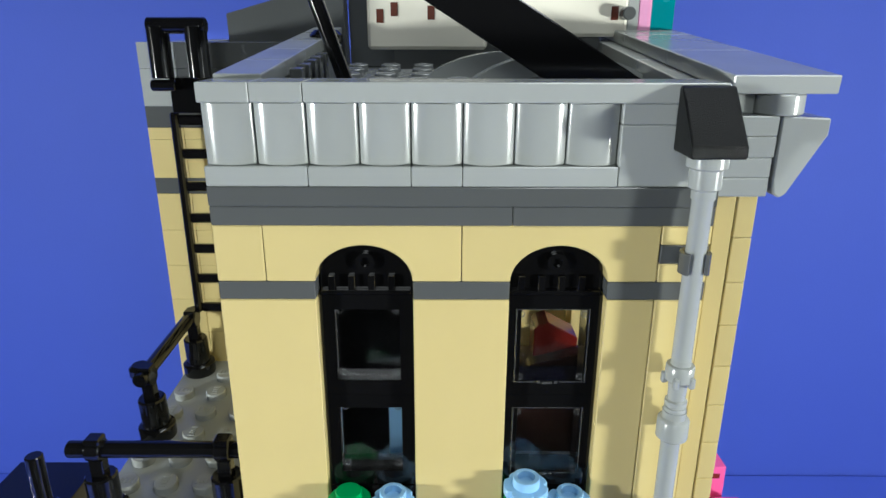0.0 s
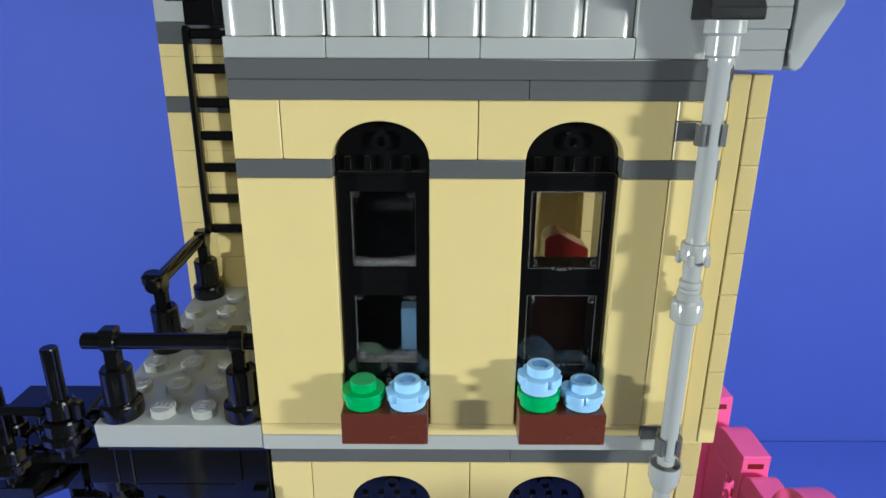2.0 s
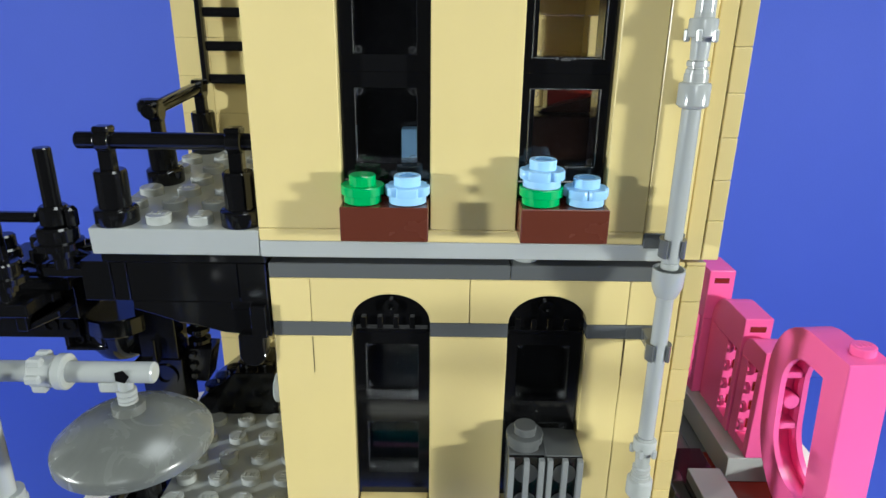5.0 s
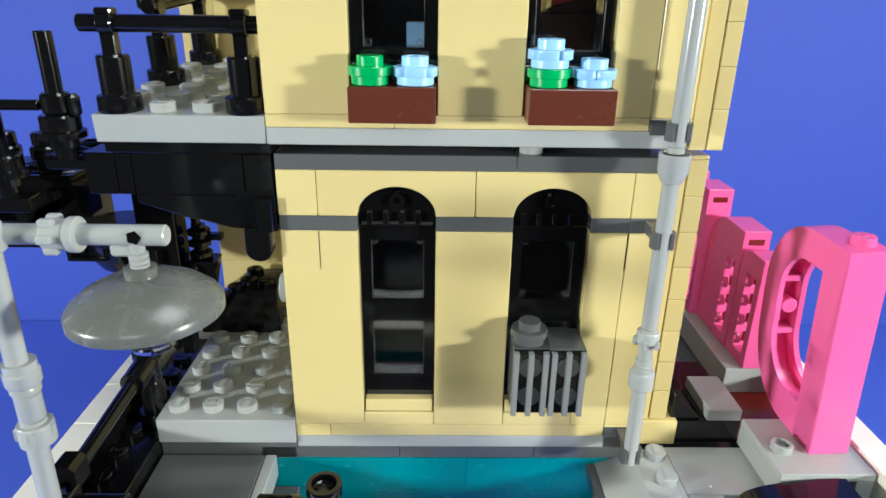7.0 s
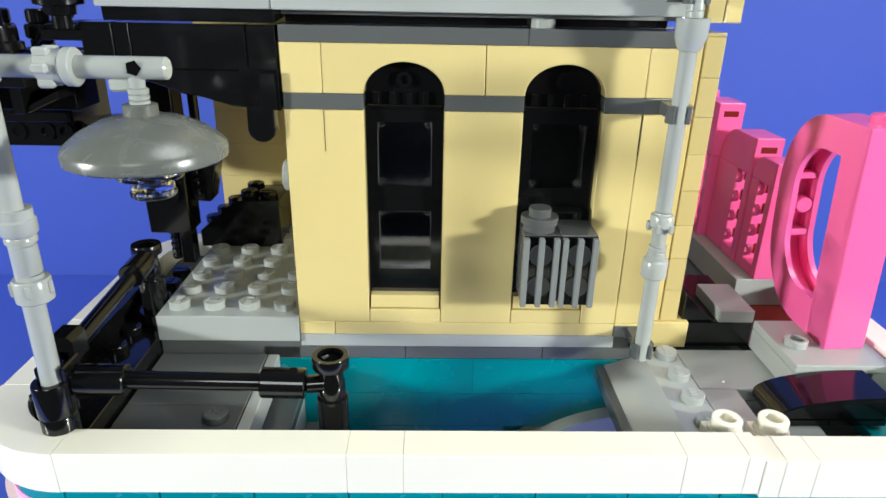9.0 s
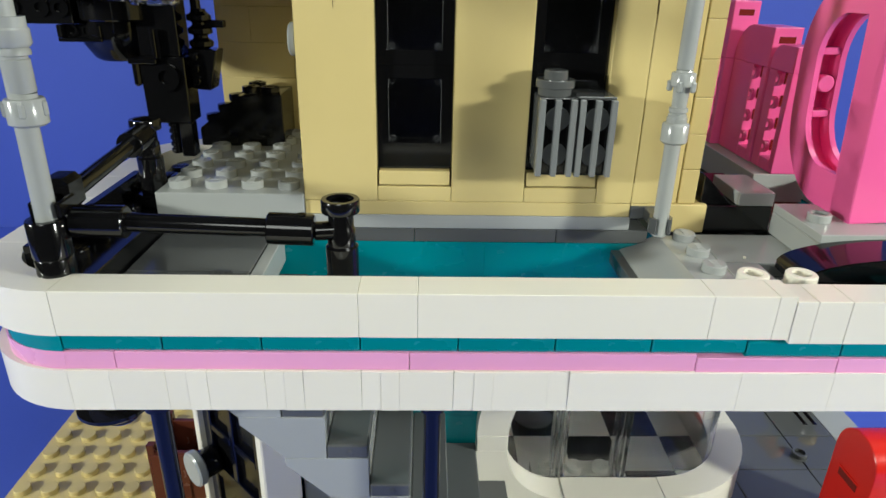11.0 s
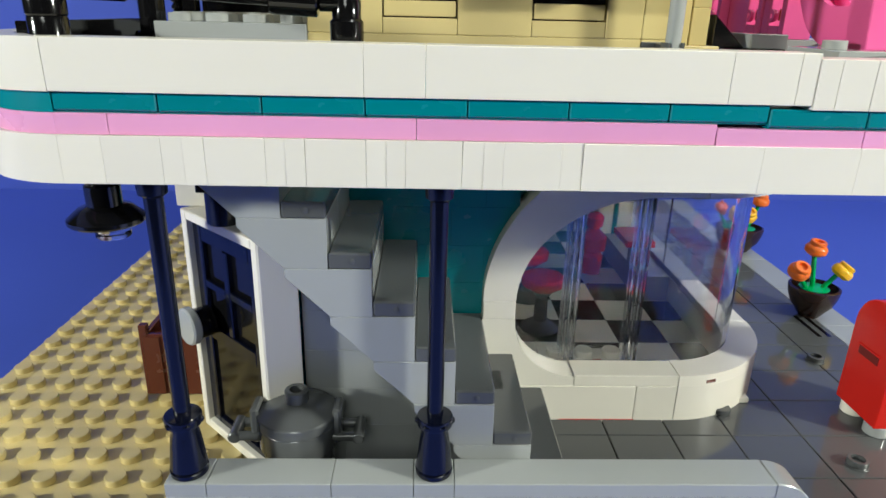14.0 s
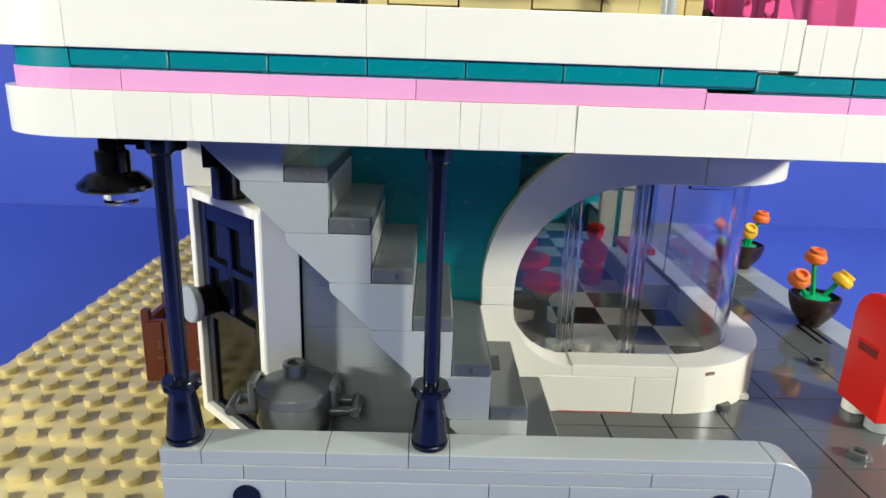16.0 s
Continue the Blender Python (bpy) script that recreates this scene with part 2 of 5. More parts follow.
# ---- film set: table, backdrop, room ----
block("table", -62, 70, -24, 30, -3.3, -0.3, BLUE, e=0.2, label="table covered with smooth royal blue card", category="table", kind="structure")
block("backdrop", -62, 70, 30, 31, -3.3, 78, BLUE, e=0.1, label="upright royal blue card behind the model", category="backdrop", kind="structure")
# Room shell, never in view: added for its reflections, toned dark to limit bounce.
for name, box in {"floor": (-160, 165, -150, 60, -96, -94), "ceiling": (-160, 165, -150, 60, 150, 154), "wall_west": (-164, -160, -150, 60, -94, 150),
                  "wall_east": (165, 169, -150, 60, -94, 150), "wall_south": (-160, 165, -154, -150, -94, 150), "wall_north": (-160, 165, 60, 64, -94, 150)}.items():
    block(name, *box, PLASTER, e=0.3, label="plain plastered room surface", category=name.split("_")[0], kind="structure")
for tx in (-56, 64):
    for ty in (-19, 24):
        block("table_leg", tx - 3, tx + 3, ty - 3, ty + 3, -94, -3.3, PLASTER, label="square table leg", category="leg", kind="structure")

# ---- baseplate and pavement ----
base = thing("baseplate", (5, 11, -0.3), "tan studded baseplate under the toy building", "baseplate", kind="structure")
block("plate", -12, 22, -5, 27, -0.3, 0, TAN, base, gap=0)
far = []
for i in range(-12, 1):
    for j in range(-5, 27):
        x, y = i + 0.5, j + 0.5
        if x > -3 and y < -4:
            continue
        if x > -4.4 and y > 7:
            continue
        if (x > -1 and y > -2.2) or x + y > -3 and x > -4 and y < 7:
            continue
        if x < -3 and y < 14 or y < 0:
            lathe("stud", STUD, TAN, (x, y, 0), base, n=22)
        else:
            far.append((x, y, 0))
joined_studs("stud_field", far, TAN, base, kind="stuff")

pavement = thing("pavement", (13, 11, 0), "dark grey glossy tiled pavement with thin joints", "pavement", kind="structure")
cols = [0, 3, 5, 7, 9.05, 11.05, 13, 15.25, 18.4, 20.5]
for a, b in zip(cols, cols[1:]):
    y = -4.8
    while y < 27:
        top = min(y + 2, 27)
        if a >= 5 or y < 0.4:
            block("tile", a, b, max(y, -5), top, 0, 0.4, PAVING, pavement, gap=0.016)
        y += 2
block("tile", 0, 20.5, -5, -4.8, 0, 0.4, PAVING, pavement)
kerb = thing("kerb", (21.2, 11, 0), "light grey smooth kerb along the pavement edge", "kerb", kind="structure")
for k in range(8):
    block("kerb_tile", 20.5, 22, -5 + 4 * k, -1 + 4 * k, 0, 0.4, LGREY, kerb)
for x, y in ((18.4, 3.95), (16.15, -2.2), (16.2, 9.5)):
    jumper = thing("jumper_stud", (x, y, 0.4), "hollow dark grey stud on the pavement", "stud", "pavement studs")
    lathe("ring", CUPSTUD, DGREY, (x, y, 0.4), jumper)
    lathe("collar", rod(0.36, 0.03, 0.01), DGREY, (x, y, 0.4), jumper)
grate = thing("drain_grate", (20.0, 6.9, 0.4), "grey slotted drain grille in the pavement", "grate")
block("frame", 19.55, 20.45, 5.8, 8.0, 0.4, 0.412, DGREY, grate, e=0.003)
for k in range(2):
    block("slot", 19.65 + 0.42 * k, 19.85 + 0.42 * k, 5.9, 7.9, 0.412, 0.42, BLACK, grate, e=0.005)

# ---- low wall with posts ----
fence = thing("low_wall", (5, -4.5, 0), "light grey low brick wall with smooth capping tiles", "wall")
for a, b in ((-3, 0), (0, 5), (5, 7), (7, 11.2), (11.2, 12)):
    block("brick", a, b, -5, -4, 0.0, 1.2, LGREY, fence)
for a, b in ((-3, -1), (-1, 9), (9, 12)):
    block("plate", a, b, -5, -4, 1.2, 1.6, LGREY, fence)
for a, b in ((-3, -2), (3, 4)):
    block("post_plate", a, b, -5, -4, 1.6, 2.0, LGREY, fence)
for a, b in ((-2, 1), (1, 3), (4, 12)):
    block("capping_tile", a, b, -5, -4, 1.6, 2.0, LGREY, fence)
corner = [(12, 0.9), (13.08, 0.9), (13.08, 1.0)] + [(12 + 1.08 * math.cos(t), 1.0 + 1.0 * math.sin(t)) for t in [math.pi / 2 * k / 10 for k in range(1, 11)]]
extruded("curved_end", corner, 0.97, LGREY, (0, -4.985, 0), fence, smooth=30)
for x in (-0.95, 10.8):
    put("pin_hole", to_mesh(("hole",), lambda: turned([(0.34, 0), (0.34, 0.03), (0.27, 0.03), (0.27, 0.012), (0, 0.012)], 28), BLACK, 35), (x, -4.99, 0.72), fence, (90, 0, 0))

POST = [(0, 0), (0.42, 0), (0.45, 0.03), (0.46, 0.14), (0.40, 0.18), (0.45, 0.22), (0.35, 1.1), (0.32, 1.2), (0.32, 1.38), (0.42, 1.40), (0.44, 1.45), (0.44, 1.62), (0.42, 1.66), (0.2, 1.68), (0.2, 7.0), (0.3, 7.08), (0.32, 7.36), (0, 7.36)]
for x in (-2.52, 3.5):
    post = thing("canopy_post", (x, -4.5, 2.0), "glossy dark navy post with a flared foot", "post", "canopy posts")
    lathe("shaft", POST, NAVY, (x, -4.5, 2.0), post, n=32)
    for k in range(6):
        a = math.pi / 3 * k
        block("foot_lobe", x + 0.38 * math.cos(a) - 0.11, x + 0.38 * math.cos(a) + 0.11, -4.5 + 0.38 * math.sin(a) - 0.11, -4.5 + 0.38 * math.sin(a) + 0.11, 3.42, 3.6, NAVY, post, e=0.06)

# ---- stairs ----
stairs = thing("staircase", (2.5, -2, 0.4), "grey outdoor staircase with dark grey treads", "staircase")
for k in range(-2, 6):
    zt = 7.2 - 1.2 * k
    zb = max(zt - 1.2, 0.4)
    if k < 5:
        line = [(k, zt - 0.22), (k, zt - 0.004), (k + 1.994, zt - 0.004), (k + 1.994, zb), (k + 1, zb)]
        extruded("step_brick", line, 1.98, LGREY, (0, -4, 0), stairs, e=0.012)
        block("riser", k + 1, k + 2, -2, 0.48, max(zt - 1.5, 0.4), zt, LGREY, stairs)
for k in range(-2, 7):
    top = 8.4 - 1.2 * k
    if top + 0.4 < 11:
        t = block("tread", k, k + 1.0, -4.02, 0.46, top, top + 0.4, DGREY, stairs, e=0.04)
        lathe("mould_dot", [(0, 0), (0.07, 0), (0.075, 0.008), (0.06, 0.014), (0, 0.014)], DGREY, (k + 0.55, -4.02, top + 0.2), stairs, (90, 0, 0), 16)
block("lowest_step", 6, 7, -4, 0.48, 0.4, 1.2, DGREY, stairs)

under = thing("wall_under_stairs", (3, -1.5, 0), "light grey brick wall below the stairs", "wall", kind="structure")
for k in range(6):
    z = 0.4 + 1.2 * k
    cuts = (-0.05, 2, 4, 5.5) if k % 2 else (-0.05, 1, 3, 5.5)
    for a, b in zip(cuts, cuts[1:]):
        if 6.2 - 1.2 * b > z - 2.0:
            block("brick", a, b, -2, -1, z, z + 1.2, LGREY, under, e=0.004, gap=0.0005)

# ---- ground floor walls ----
teal = thing("wall_teal", (4, 1, 0), "teal brick wall beside the stairs", "wall", kind="structure")
z, k = 0.4, 0
while z < 10.99:
    top = 11.0 if z + 1.2 > 10.9 else z + 1.2
    cuts = (-1, 1, 5, 9, 10) if k % 2 == 0 else (-1, 0, 4, 8, 10)
    for a, b in zip(cuts, cuts[1:]):
        if z > 8.5 or a < 6:
            block("brick", a, b if z > 8.5 else min(b, 6), 0.5, 1.5, z, top, TEAL, teal, e=0.005, gap=0.001)
    z, k = top, k + 1
    if k == 1:
        z, k = 1.4, 1

# door wall: white column, frame at 45 degrees, wall behind
column = thing("door_column", (-0.45, -2.4, 0), "white smooth corner column beside the door", "column", kind="structure")
block("shaft", -0.92, 0.04, -2.8, -1.9, 0.2, 7.4, WHITE, column, e=0.02).rotation_euler.z = radians(20)
block("upper_brick", -0.92, 0.04, -2.8, -1.9, 7.4, 9.4, WHITE, column, e=0.02).rotation_euler.z = radians(20)
hinge = Vector((-0.93, -2.8, 0.2))
door = thing("door", tuple(hinge), "dark blue four-pane door in a white frame, closed", "door")
door.rotation_euler = (0, 0, radians(135))


def on_door(name, u0, u1, v0, v1, z0, z1, mat, parent=None, e=0.03, **tags):
    """A box in the door's own plane: u along it, v into the wall."""
    d = [round(v, 3) for v in (u1 - u0, v1 - v0, z1 - z0)]
    ob = put(name, to_mesh(("block", *d, e), lambda: chamfered(*d, e), mat), (0, 0, 0), **tags)
    ob.parent = parent or door
    ob.location = Vector((u0, -v1, z0)) * S
    return ob


on_door("jamb", 0, 0.28, 0, 0.95, 0, 7.2, WHITE)
on_door("jamb", 3.72, 4.0, 0, 0.95, 0, 7.2, WHITE)
on_door("head", 0.28, 3.72, 0, 0.95, 6.92, 7.2, WHITE)
on_door("threshold", 0.28, 3.72, 0, 0.95, 0, 0.3, WHITE)
on_door("leaf", 0.3, 3.7, 0.32, 0.36, 0.31, 6.9, BLACK)
for u0, u1, z0, z1 in ((0.3, 0.75, 0.3, 6.9), (3.25, 3.7, 0.3, 6.9), (0.75, 3.25, 6.35, 6.9), (0.75, 3.25, 3.3, 3.75), (1.9, 2.15, 3.75, 6.35), (0.75, 1.9, 4.95, 5.2), (2.15, 3.25, 4.95, 5.2), (0.75, 3.25, 0.3, 0.55)):
    on_door("rail", u0, u1, 0.17, 0.33, z0, z1, NAVY)
on_door("glazing", 0.75, 3.25, 0.26, 0.31, 0.55, 3.3, BLACK, label="dark glossy lower pane")
knob = thing("door_knob", (0, 0, 0))
knob.parent, knob.location = door, Vector((3.15, -0.15, 3.95)) * S
k1 = lathe("hub", rod(0.45, 0.5), BLACK, (0, 0, 0), None, (-90, 0, 0))
k1.parent, k1.location = knob, Vector((0, 0, 0))
k2 = lathe("disc", rod(0.56, 0.28, 0.05), LGREY, (0, 0, 0), None, (-90, 0, 0))
k2.parent, k2.location = knob, Vector((0, 0.5, 0)) * S

side = thing("wall_door_side", (-2.6, 2, 0), "white wall above and behind the door", "wall", kind="structure")
block("brick", -3.9, -2.9, 0.2, 1.2, 7.4, 9.4, WHITE, side)
block("brick", -3.9, -2.9, 1.2, 7.5, 0, 9.4, WHITE, side)
bracket = thing("navy_bracket", (-2.4, -1.2, 7.4), "navy round bracket above the door", "bracket")
block("arm", -2.8, -1.6, -1.3, -0.3, 8.2, 9.4, NAVY, bracket)
lathe("cup", rod(0.45, 0.9), NAVY, (-2.1, -1.3, 7.42), bracket)

# ---- corner window bay ----
bay = thing("window_bay", (10, 2, 0.4), "white rounded corner window bay with clear panes", "window bay", kind="structure")


def quarter(cx, cy, r, n=14, start=-90, end=0):
    return [(cx + r * math.cos(radians(start + (end - start) * k / n)), cy + r * math.sin(radians(start + (end - start) * k / n))) for k in range(n + 1)]


def plan_strip(name, outer, inner, z0, z1, mat, parent, smooth=30, **tags):
    """A band with its outlines in plan, drawn up from z0 to z1."""
    key = ("plan", tuple(outer), tuple(inner), round(z1 - z0, 3))
    verts, faces = strip(outer, inner, z1 - z0)
    me = to_mesh(key, lambda: ([(x, y, z) for x, z, y in verts], [f[::-1] for f in faces]), mat, smooth)
    return put(name, me, (0, 0, z0), parent, **tags)


for a, b in ((5, 10.05), (10.05, 11.395)):
    block("base_brick", a, b, 0, 1, 0.28, 1.66, WHITE, bay)
plan_strip("base_curve", quarter(11.4, 4, 4), quarter(11.4, 4, 3), 0.283, 1.66, WHITE, bay)
for k in range(6):
    block("base_brick", 14.4, 15.4, 4 + 4 * k, 8 + 4 * k, 0.28, 1.66, WHITE, bay)
block("sill", 8, 11.395, 0, 1, 1.66, 2.05, WHITE, bay)
plan_strip("sill_curve", quarter(11.4, 4, 4), quarter(11.4, 4, 3), 1.663, 2.05, WHITE, bay)
for k in range(6):
    block("sill", 14.4, 15.4, 4 + 4 * k, 8 + 4 * k, 1.66, 2.05, LGREY if k else WHITE, bay)
inner = [(6.0, 4.0)] + [(8 - 2 * math.cos(t), 4 - 2 * math.sin(t)) for t in [math.pi / 2 * k / 10 for k in range(1, 11)]]
outer = [(5.0, 4.0)] + [(5.0, 4.0 - 2.33 * k / 6) for k in range(1, 7)] + [(5 + 3.0 * k / 4, 1.67) for k in range(1, 5)]
put("lower_corner", to_mesh(("lower_corner",), lambda: strip(outer, inner, 0.97), WHITE, 30), (0, 0.015, 0), bay)
block("jamb", 5, 6, 0, 1, 4.0, 4.6, WHITE, bay)
n = 22
outer = [(10 - 5 * math.cos(math.pi / 2 * k / n), 4.6 + 4.8 * math.sin(math.pi / 2 * k / n)) for k in range(n + 1)]
inner = [(10 - 4 * math.cos(math.pi / 2 * k / n), 4.6 + 3.3 * math.sin(math.pi / 2 * k / n)) for k in range(n + 1)]
put("arch", to_mesh(("bay_arch",), lambda: strip(outer, inner, 0.97), WHITE, 30), (0, 0.015, 0), bay)
block("head", 10, 11.39, 0, 1, 7.9, 9.4, WHITE, bay)
plan_strip("head_curve", quarter(11.4, 4, 4), quarter(11.4, 4, 3), 7.903, 8.6, WHITE, bay)
plan_strip("head_curve", quarter(11.4, 4, 4.3), quarter(11.4, 4, 3), 8.603, 9.4, WHITE, bay)
for k in range(6):
    block("head", 14.4, 15.4, 4 + 4 * k, 8 + 4 * k, 8.2, 9.4, WHITE, bay)
lathe("foot", rod(0.3, 0.2), DGREY, (13.2, 0.5, 0.4), bay)


def pane(name, x0, x1, y0, y1, z0, z1, parent):
    ob = block(name, x0, x1, y0, y1, z0, z1, CLEAR, parent, e=0.02, label="clear plastic pane")
    ob.visible_shadow = False
    return ob


pane("pane", 6.0, 8.0, 1.02, 1.16, 2.0, 8.2, bay).visible_shadow = True
pane("pane", 8.04, 10.0, 1.02, 1.16, 2.0, 8.2, bay).visible_shadow = True
for x in (7.68, 7.86, 8.06, 9.8, 9.98, 10.16):
    pane("pane_rib", x, x + 0.12, 1.0, 1.5, 2.0, 8.2, bay)
pane("pane_rail", 8.2, 9.8, 1.0, 1.3, 7.5, 7.7, bay)
rim = plan_strip("pane_rail", quarter(11.4, 4, 2.98), quarter(11.4, 4, 2.7), 7.6, 7.9, CLEAR, bay)
rim.visible_shadow = False
curve = plan_strip("curved_pane", [(10.05, 1.0)] + quarter(11.4, 4, 3.0), [(10.05, 1.14)] + quarter(11.4, 4, 2.86), 2.0, 8.2, CLEAR, bay, label="clear curved pane")
for k in range(3):
    block("pane", 14.3, 14.42, 4.05 + 6 * k, 9.95 + 6 * k, 2.0, 8.2, CLEAR, bay, e=0.02, label="clear plastic pane")

block("inner_sill", 7.1, 10.0, 1.2, 1.95, 1.66, 2.0, WHITE, bay)
for x in (7.65, 8.62, 9.55):
    stud(x, 1.5, 2.0, WHITE, bay)
put("sill_slot", to_mesh(("sill_slot",), lambda: chamfered(0.36, 0.06, 0.12, 0.01), BROWN), (12.35, 0.09, 1.72), bay, (0, 0, 18))
block("red_joint", 7.6, 10.1, -0.012, 0.1, 0.402, 0.43, RED, bay, e=0.004)

# diner inside
dfloor = thing("diner_floor", (9, 12, 0.4), "black and white chequered tile floor", "floor", kind="structure")
for i in range(5):
    for j in range(12):
        block("tile", 5 + 2 * i, 7 + 2 * i if i < 4 else 14.4, 1 + 2 * j, 3 + 2 * j, 0.4, 0.6, WHITE if (i + j) % 2 == 0 else BLACK, dfloor)
STEM = [(0, 0), (0.8, 0), (0.82, 0.06), (0.5, 0.3), (0.28, 0.4), (0.25, 1.4), (0.5, 1.75), (0, 1.75)]
for x, y in ((8.0, 6.2), (7.9, 9.2), (7.8, 12.2)):
    stool = thing("diner_stool", (x, y, 0.6), "round red stool on a grey pedestal", "stool", "diner stools")
    lathe("pedestal", STEM, DGREY, (x, y, 0.6), stool)
    lathe("seat", [(0, 0), (0.55, 0), (0.85, 0.22), (0.88, 0.5), (0.8, 0.58), (0, 0.58)], RED, (x, y, 2.35), stool)
counter = thing("diner_counter", (5.6, 11, 0.6), "white counter with a grey top", "counter")
block("front", 5.2, 6.4, 5, 20, 0.6, 3.4, WHITE, counter)
block("top", 5.1, 6.7, 4.9, 20.1, 3.4, 3.8, LGREY, counter)
lathe("toy_figure", [(0, 0), (0.5, 0), (0.55, 0.9), (0.42, 1.1), (0.65, 1.25), (0.66, 1.9), (0.36, 2.2), (0.25, 2.3), (0.4, 2.45), (0.45, 2.9), (0.25, 3.1), (0, 3.15)], RED, (11.6, 12.5, 0.6), label="plain red toy figure on the chequered floor", category="toy figure")
bench = thing("diner_bench", (13, 12, 0.6), "low grey bench seat along the window", "bench")
block("seat", 12.9, 14.3, 9, 18, 0.6, 1.8, LGREY, bench)
block("table_top", 12.3, 13.6, 9.4, 11.6, 3.0, 3.3, RED, bench)
block("table_post", 12.8, 13.2, 10.3, 10.7, 1.8, 3.0, LGREY, bench)
booth = thing("booth_partition", (13.2, 15.2, 0.6), "white booth partition with a teal stripe behind the window", "partition")
block("panel", 12.4, 13.25, 15.0, 15.5, 0.6, 6.2, WHITE, booth)
block("stripe", 13.25, 13.5, 14.98, 15.5, 0.6, 6.2, TEAL, booth)
block("panel", 13.5, 14.28, 15.0, 15.5, 0.6, 6.2, WHITE, booth)
back = thing("wall_diner_back", (9, 25, 0), "white back wall of the diner", "wall", kind="structure")
for k in range(7):
    block("brick", -4.4, 9, 24, 25, 0.4 + 1.2 * k, 1.6 + 1.2 * k if k < 6 else 9.4, WHITE, back)
    block("brick", 9, 15, 25.5, 26.5, 0.4 + 1.2 * k, 1.6 + 1.2 * k if k < 6 else 9.4, TEAL, back)
dside = thing("wall_diner_side", (5, 13, 0), "dark inner wall of the diner", "wall", kind="structure")
for k in range(7):
    block("brick", 4, 5, 1.5, 24, 0.4 + 1.2 * k, 1.6 + 1.2 * k if k < 6 else 9.4, TEAL, dside)
block("diner_ceiling", -4.4, 14, 1.5, 26, 9.4, 10.4, WHITE, label="white plates above the diner", category="ceiling", kind="structure")

# ---- canopy rim ----
rim = thing("canopy_rim", (5, -4.6, 9.4), "white canopy rim with teal and pink stripes", "canopy", kind="structure")
X0, X1, Y0, R = -6.2, 16.6, -5.05, 2.2


def rim_run(name, cuts, y_face, thick, z0, z1, mat, e=0.012):
    for a, b in zip(cuts, cuts[1:]):
        low = 0.035 if mat == TEAL else 0
        block(name, a, b, y_face, y_face + thick, z0 + low, z1, mat, rim, e=0.03 if mat == TEAL else e, gap=0.003 if mat == WHITE else 0.009)
        if low:
            block("tile_foot", a, b, y_face + 0.06, y_face + thick, z0, z0 + low, mat, rim, e=0.004)


def rim_corner(name, cx, start, end, wide, off, z0, z1, mat):
    r = R + wide
    plan_strip(name, quarter(cx, Y0 + r - off, r, 16, start, end), quarter(cx, Y0 + r - off, r - 0.84, 16, start, end), z0 + 0.003, z1 - 0.003, mat, rim)


CX0, CX1 = X0 + R, X1 - R
rim_run("white_panel", (CX0, 1.99, 3.17, 9.08, 10.4, 10.77), Y0 - 0.03, 0.82, 11.2, 12.2, WHITE)
rim_run("white_panel", (10.77, 11.2, 11.9, CX1), Y0 - 0.05, 0.84, 11.12, 12.1, WHITE, 0.012)
rim_run("teal_tile", (-4, -2, 0, 2, 4, 6, 8, 10), -5.0, 0.9, 10.8, 11.2, TEAL)
rim_run("teal_tile", (10, 12, CX1), -5.02, 0.9, 10.73, 11.12, TEAL)
block("pink_plate", -4.01, -3, -5.0, -4.1, 10.38, 10.8, PINK, rim, e=0.012, gap=0.002)
rim_run("pink_plate", (-3, 3, 9), -5.0, 0.9, 10.38, 10.8, PINK)
rim_run("pink_plate", (9, 12, CX1), -5.015, 0.9, 10.32, 10.72, PINK)
lower = (-4.0, -3.16, -2.02, -1.59, -1.17, 0.01, 0.41, 0.80, 2.0, 2.41, 2.79, 3.92, 4.35, 4.75, 5.92, 6.36, 10, 12, CX1)
for k, (a, b) in enumerate(zip(lower, lower[1:])):
    dy = 0.007 * ((k * 7) % 3 - 1)
    panel = block("lower_white_panel", a, b, Y0 + dy, -4.1, 9.4, 10.38, WHITE, rim, gap=0.0012, e=0.008)
    lean = ((k * 5) % 7 - 3) / 3
    panel.rotation_euler = (radians(0.5 * lean), radians(0.9 * lean) if b - a < 0.6 else 0, radians(0.25 * lean))
for name, z0, z1, off, wide, mat in (("white_corner", 11.2, 12.2, 0.03, 0.22, WHITE), ("teal_corner", 10.8, 11.2, -0.05, -0.3, TEAL), ("pink_corner", 10.38, 10.8, -0.05, -0.2, PINK), ("lower_white_corner", 9.4, 10.38, 0.0, 0.18, WHITE)):
    rim_corner(name, CX0, 180, 270, wide, off, z0, z1, mat)
    rim_corner(name, CX1, 270, 360, wide, off, z0, z1, mat)
    left, right, near = X0 - wide, X1 + wide, Y0 + R + wide - off
    y = near
    for top in (0.5, 2.5, 5.0):
        block(name.replace("corner", "side"), left, left + 0.84, y, top, z0, z1, mat, rim)
        y = top
    plan_strip(name, quarter(CX0, 5.0, R + wide, 14, 90, 180), quarter(CX0, 5.0, R + wide - 0.84, 14, 90, 180), z0 + 0.003, z1 - 0.003, mat, rim)
    y = near
    while y < 24:
        block(name.replace("corner", "side"), right - 0.84, right, y, min(y + 4, 24.9), z0, z1, mat, rim)
        y += 4
    block(name.replace("corner", "back"), CX0, -2.0, 6.36 + wide, 7.2 + wide, z0, z1, mat, rim)

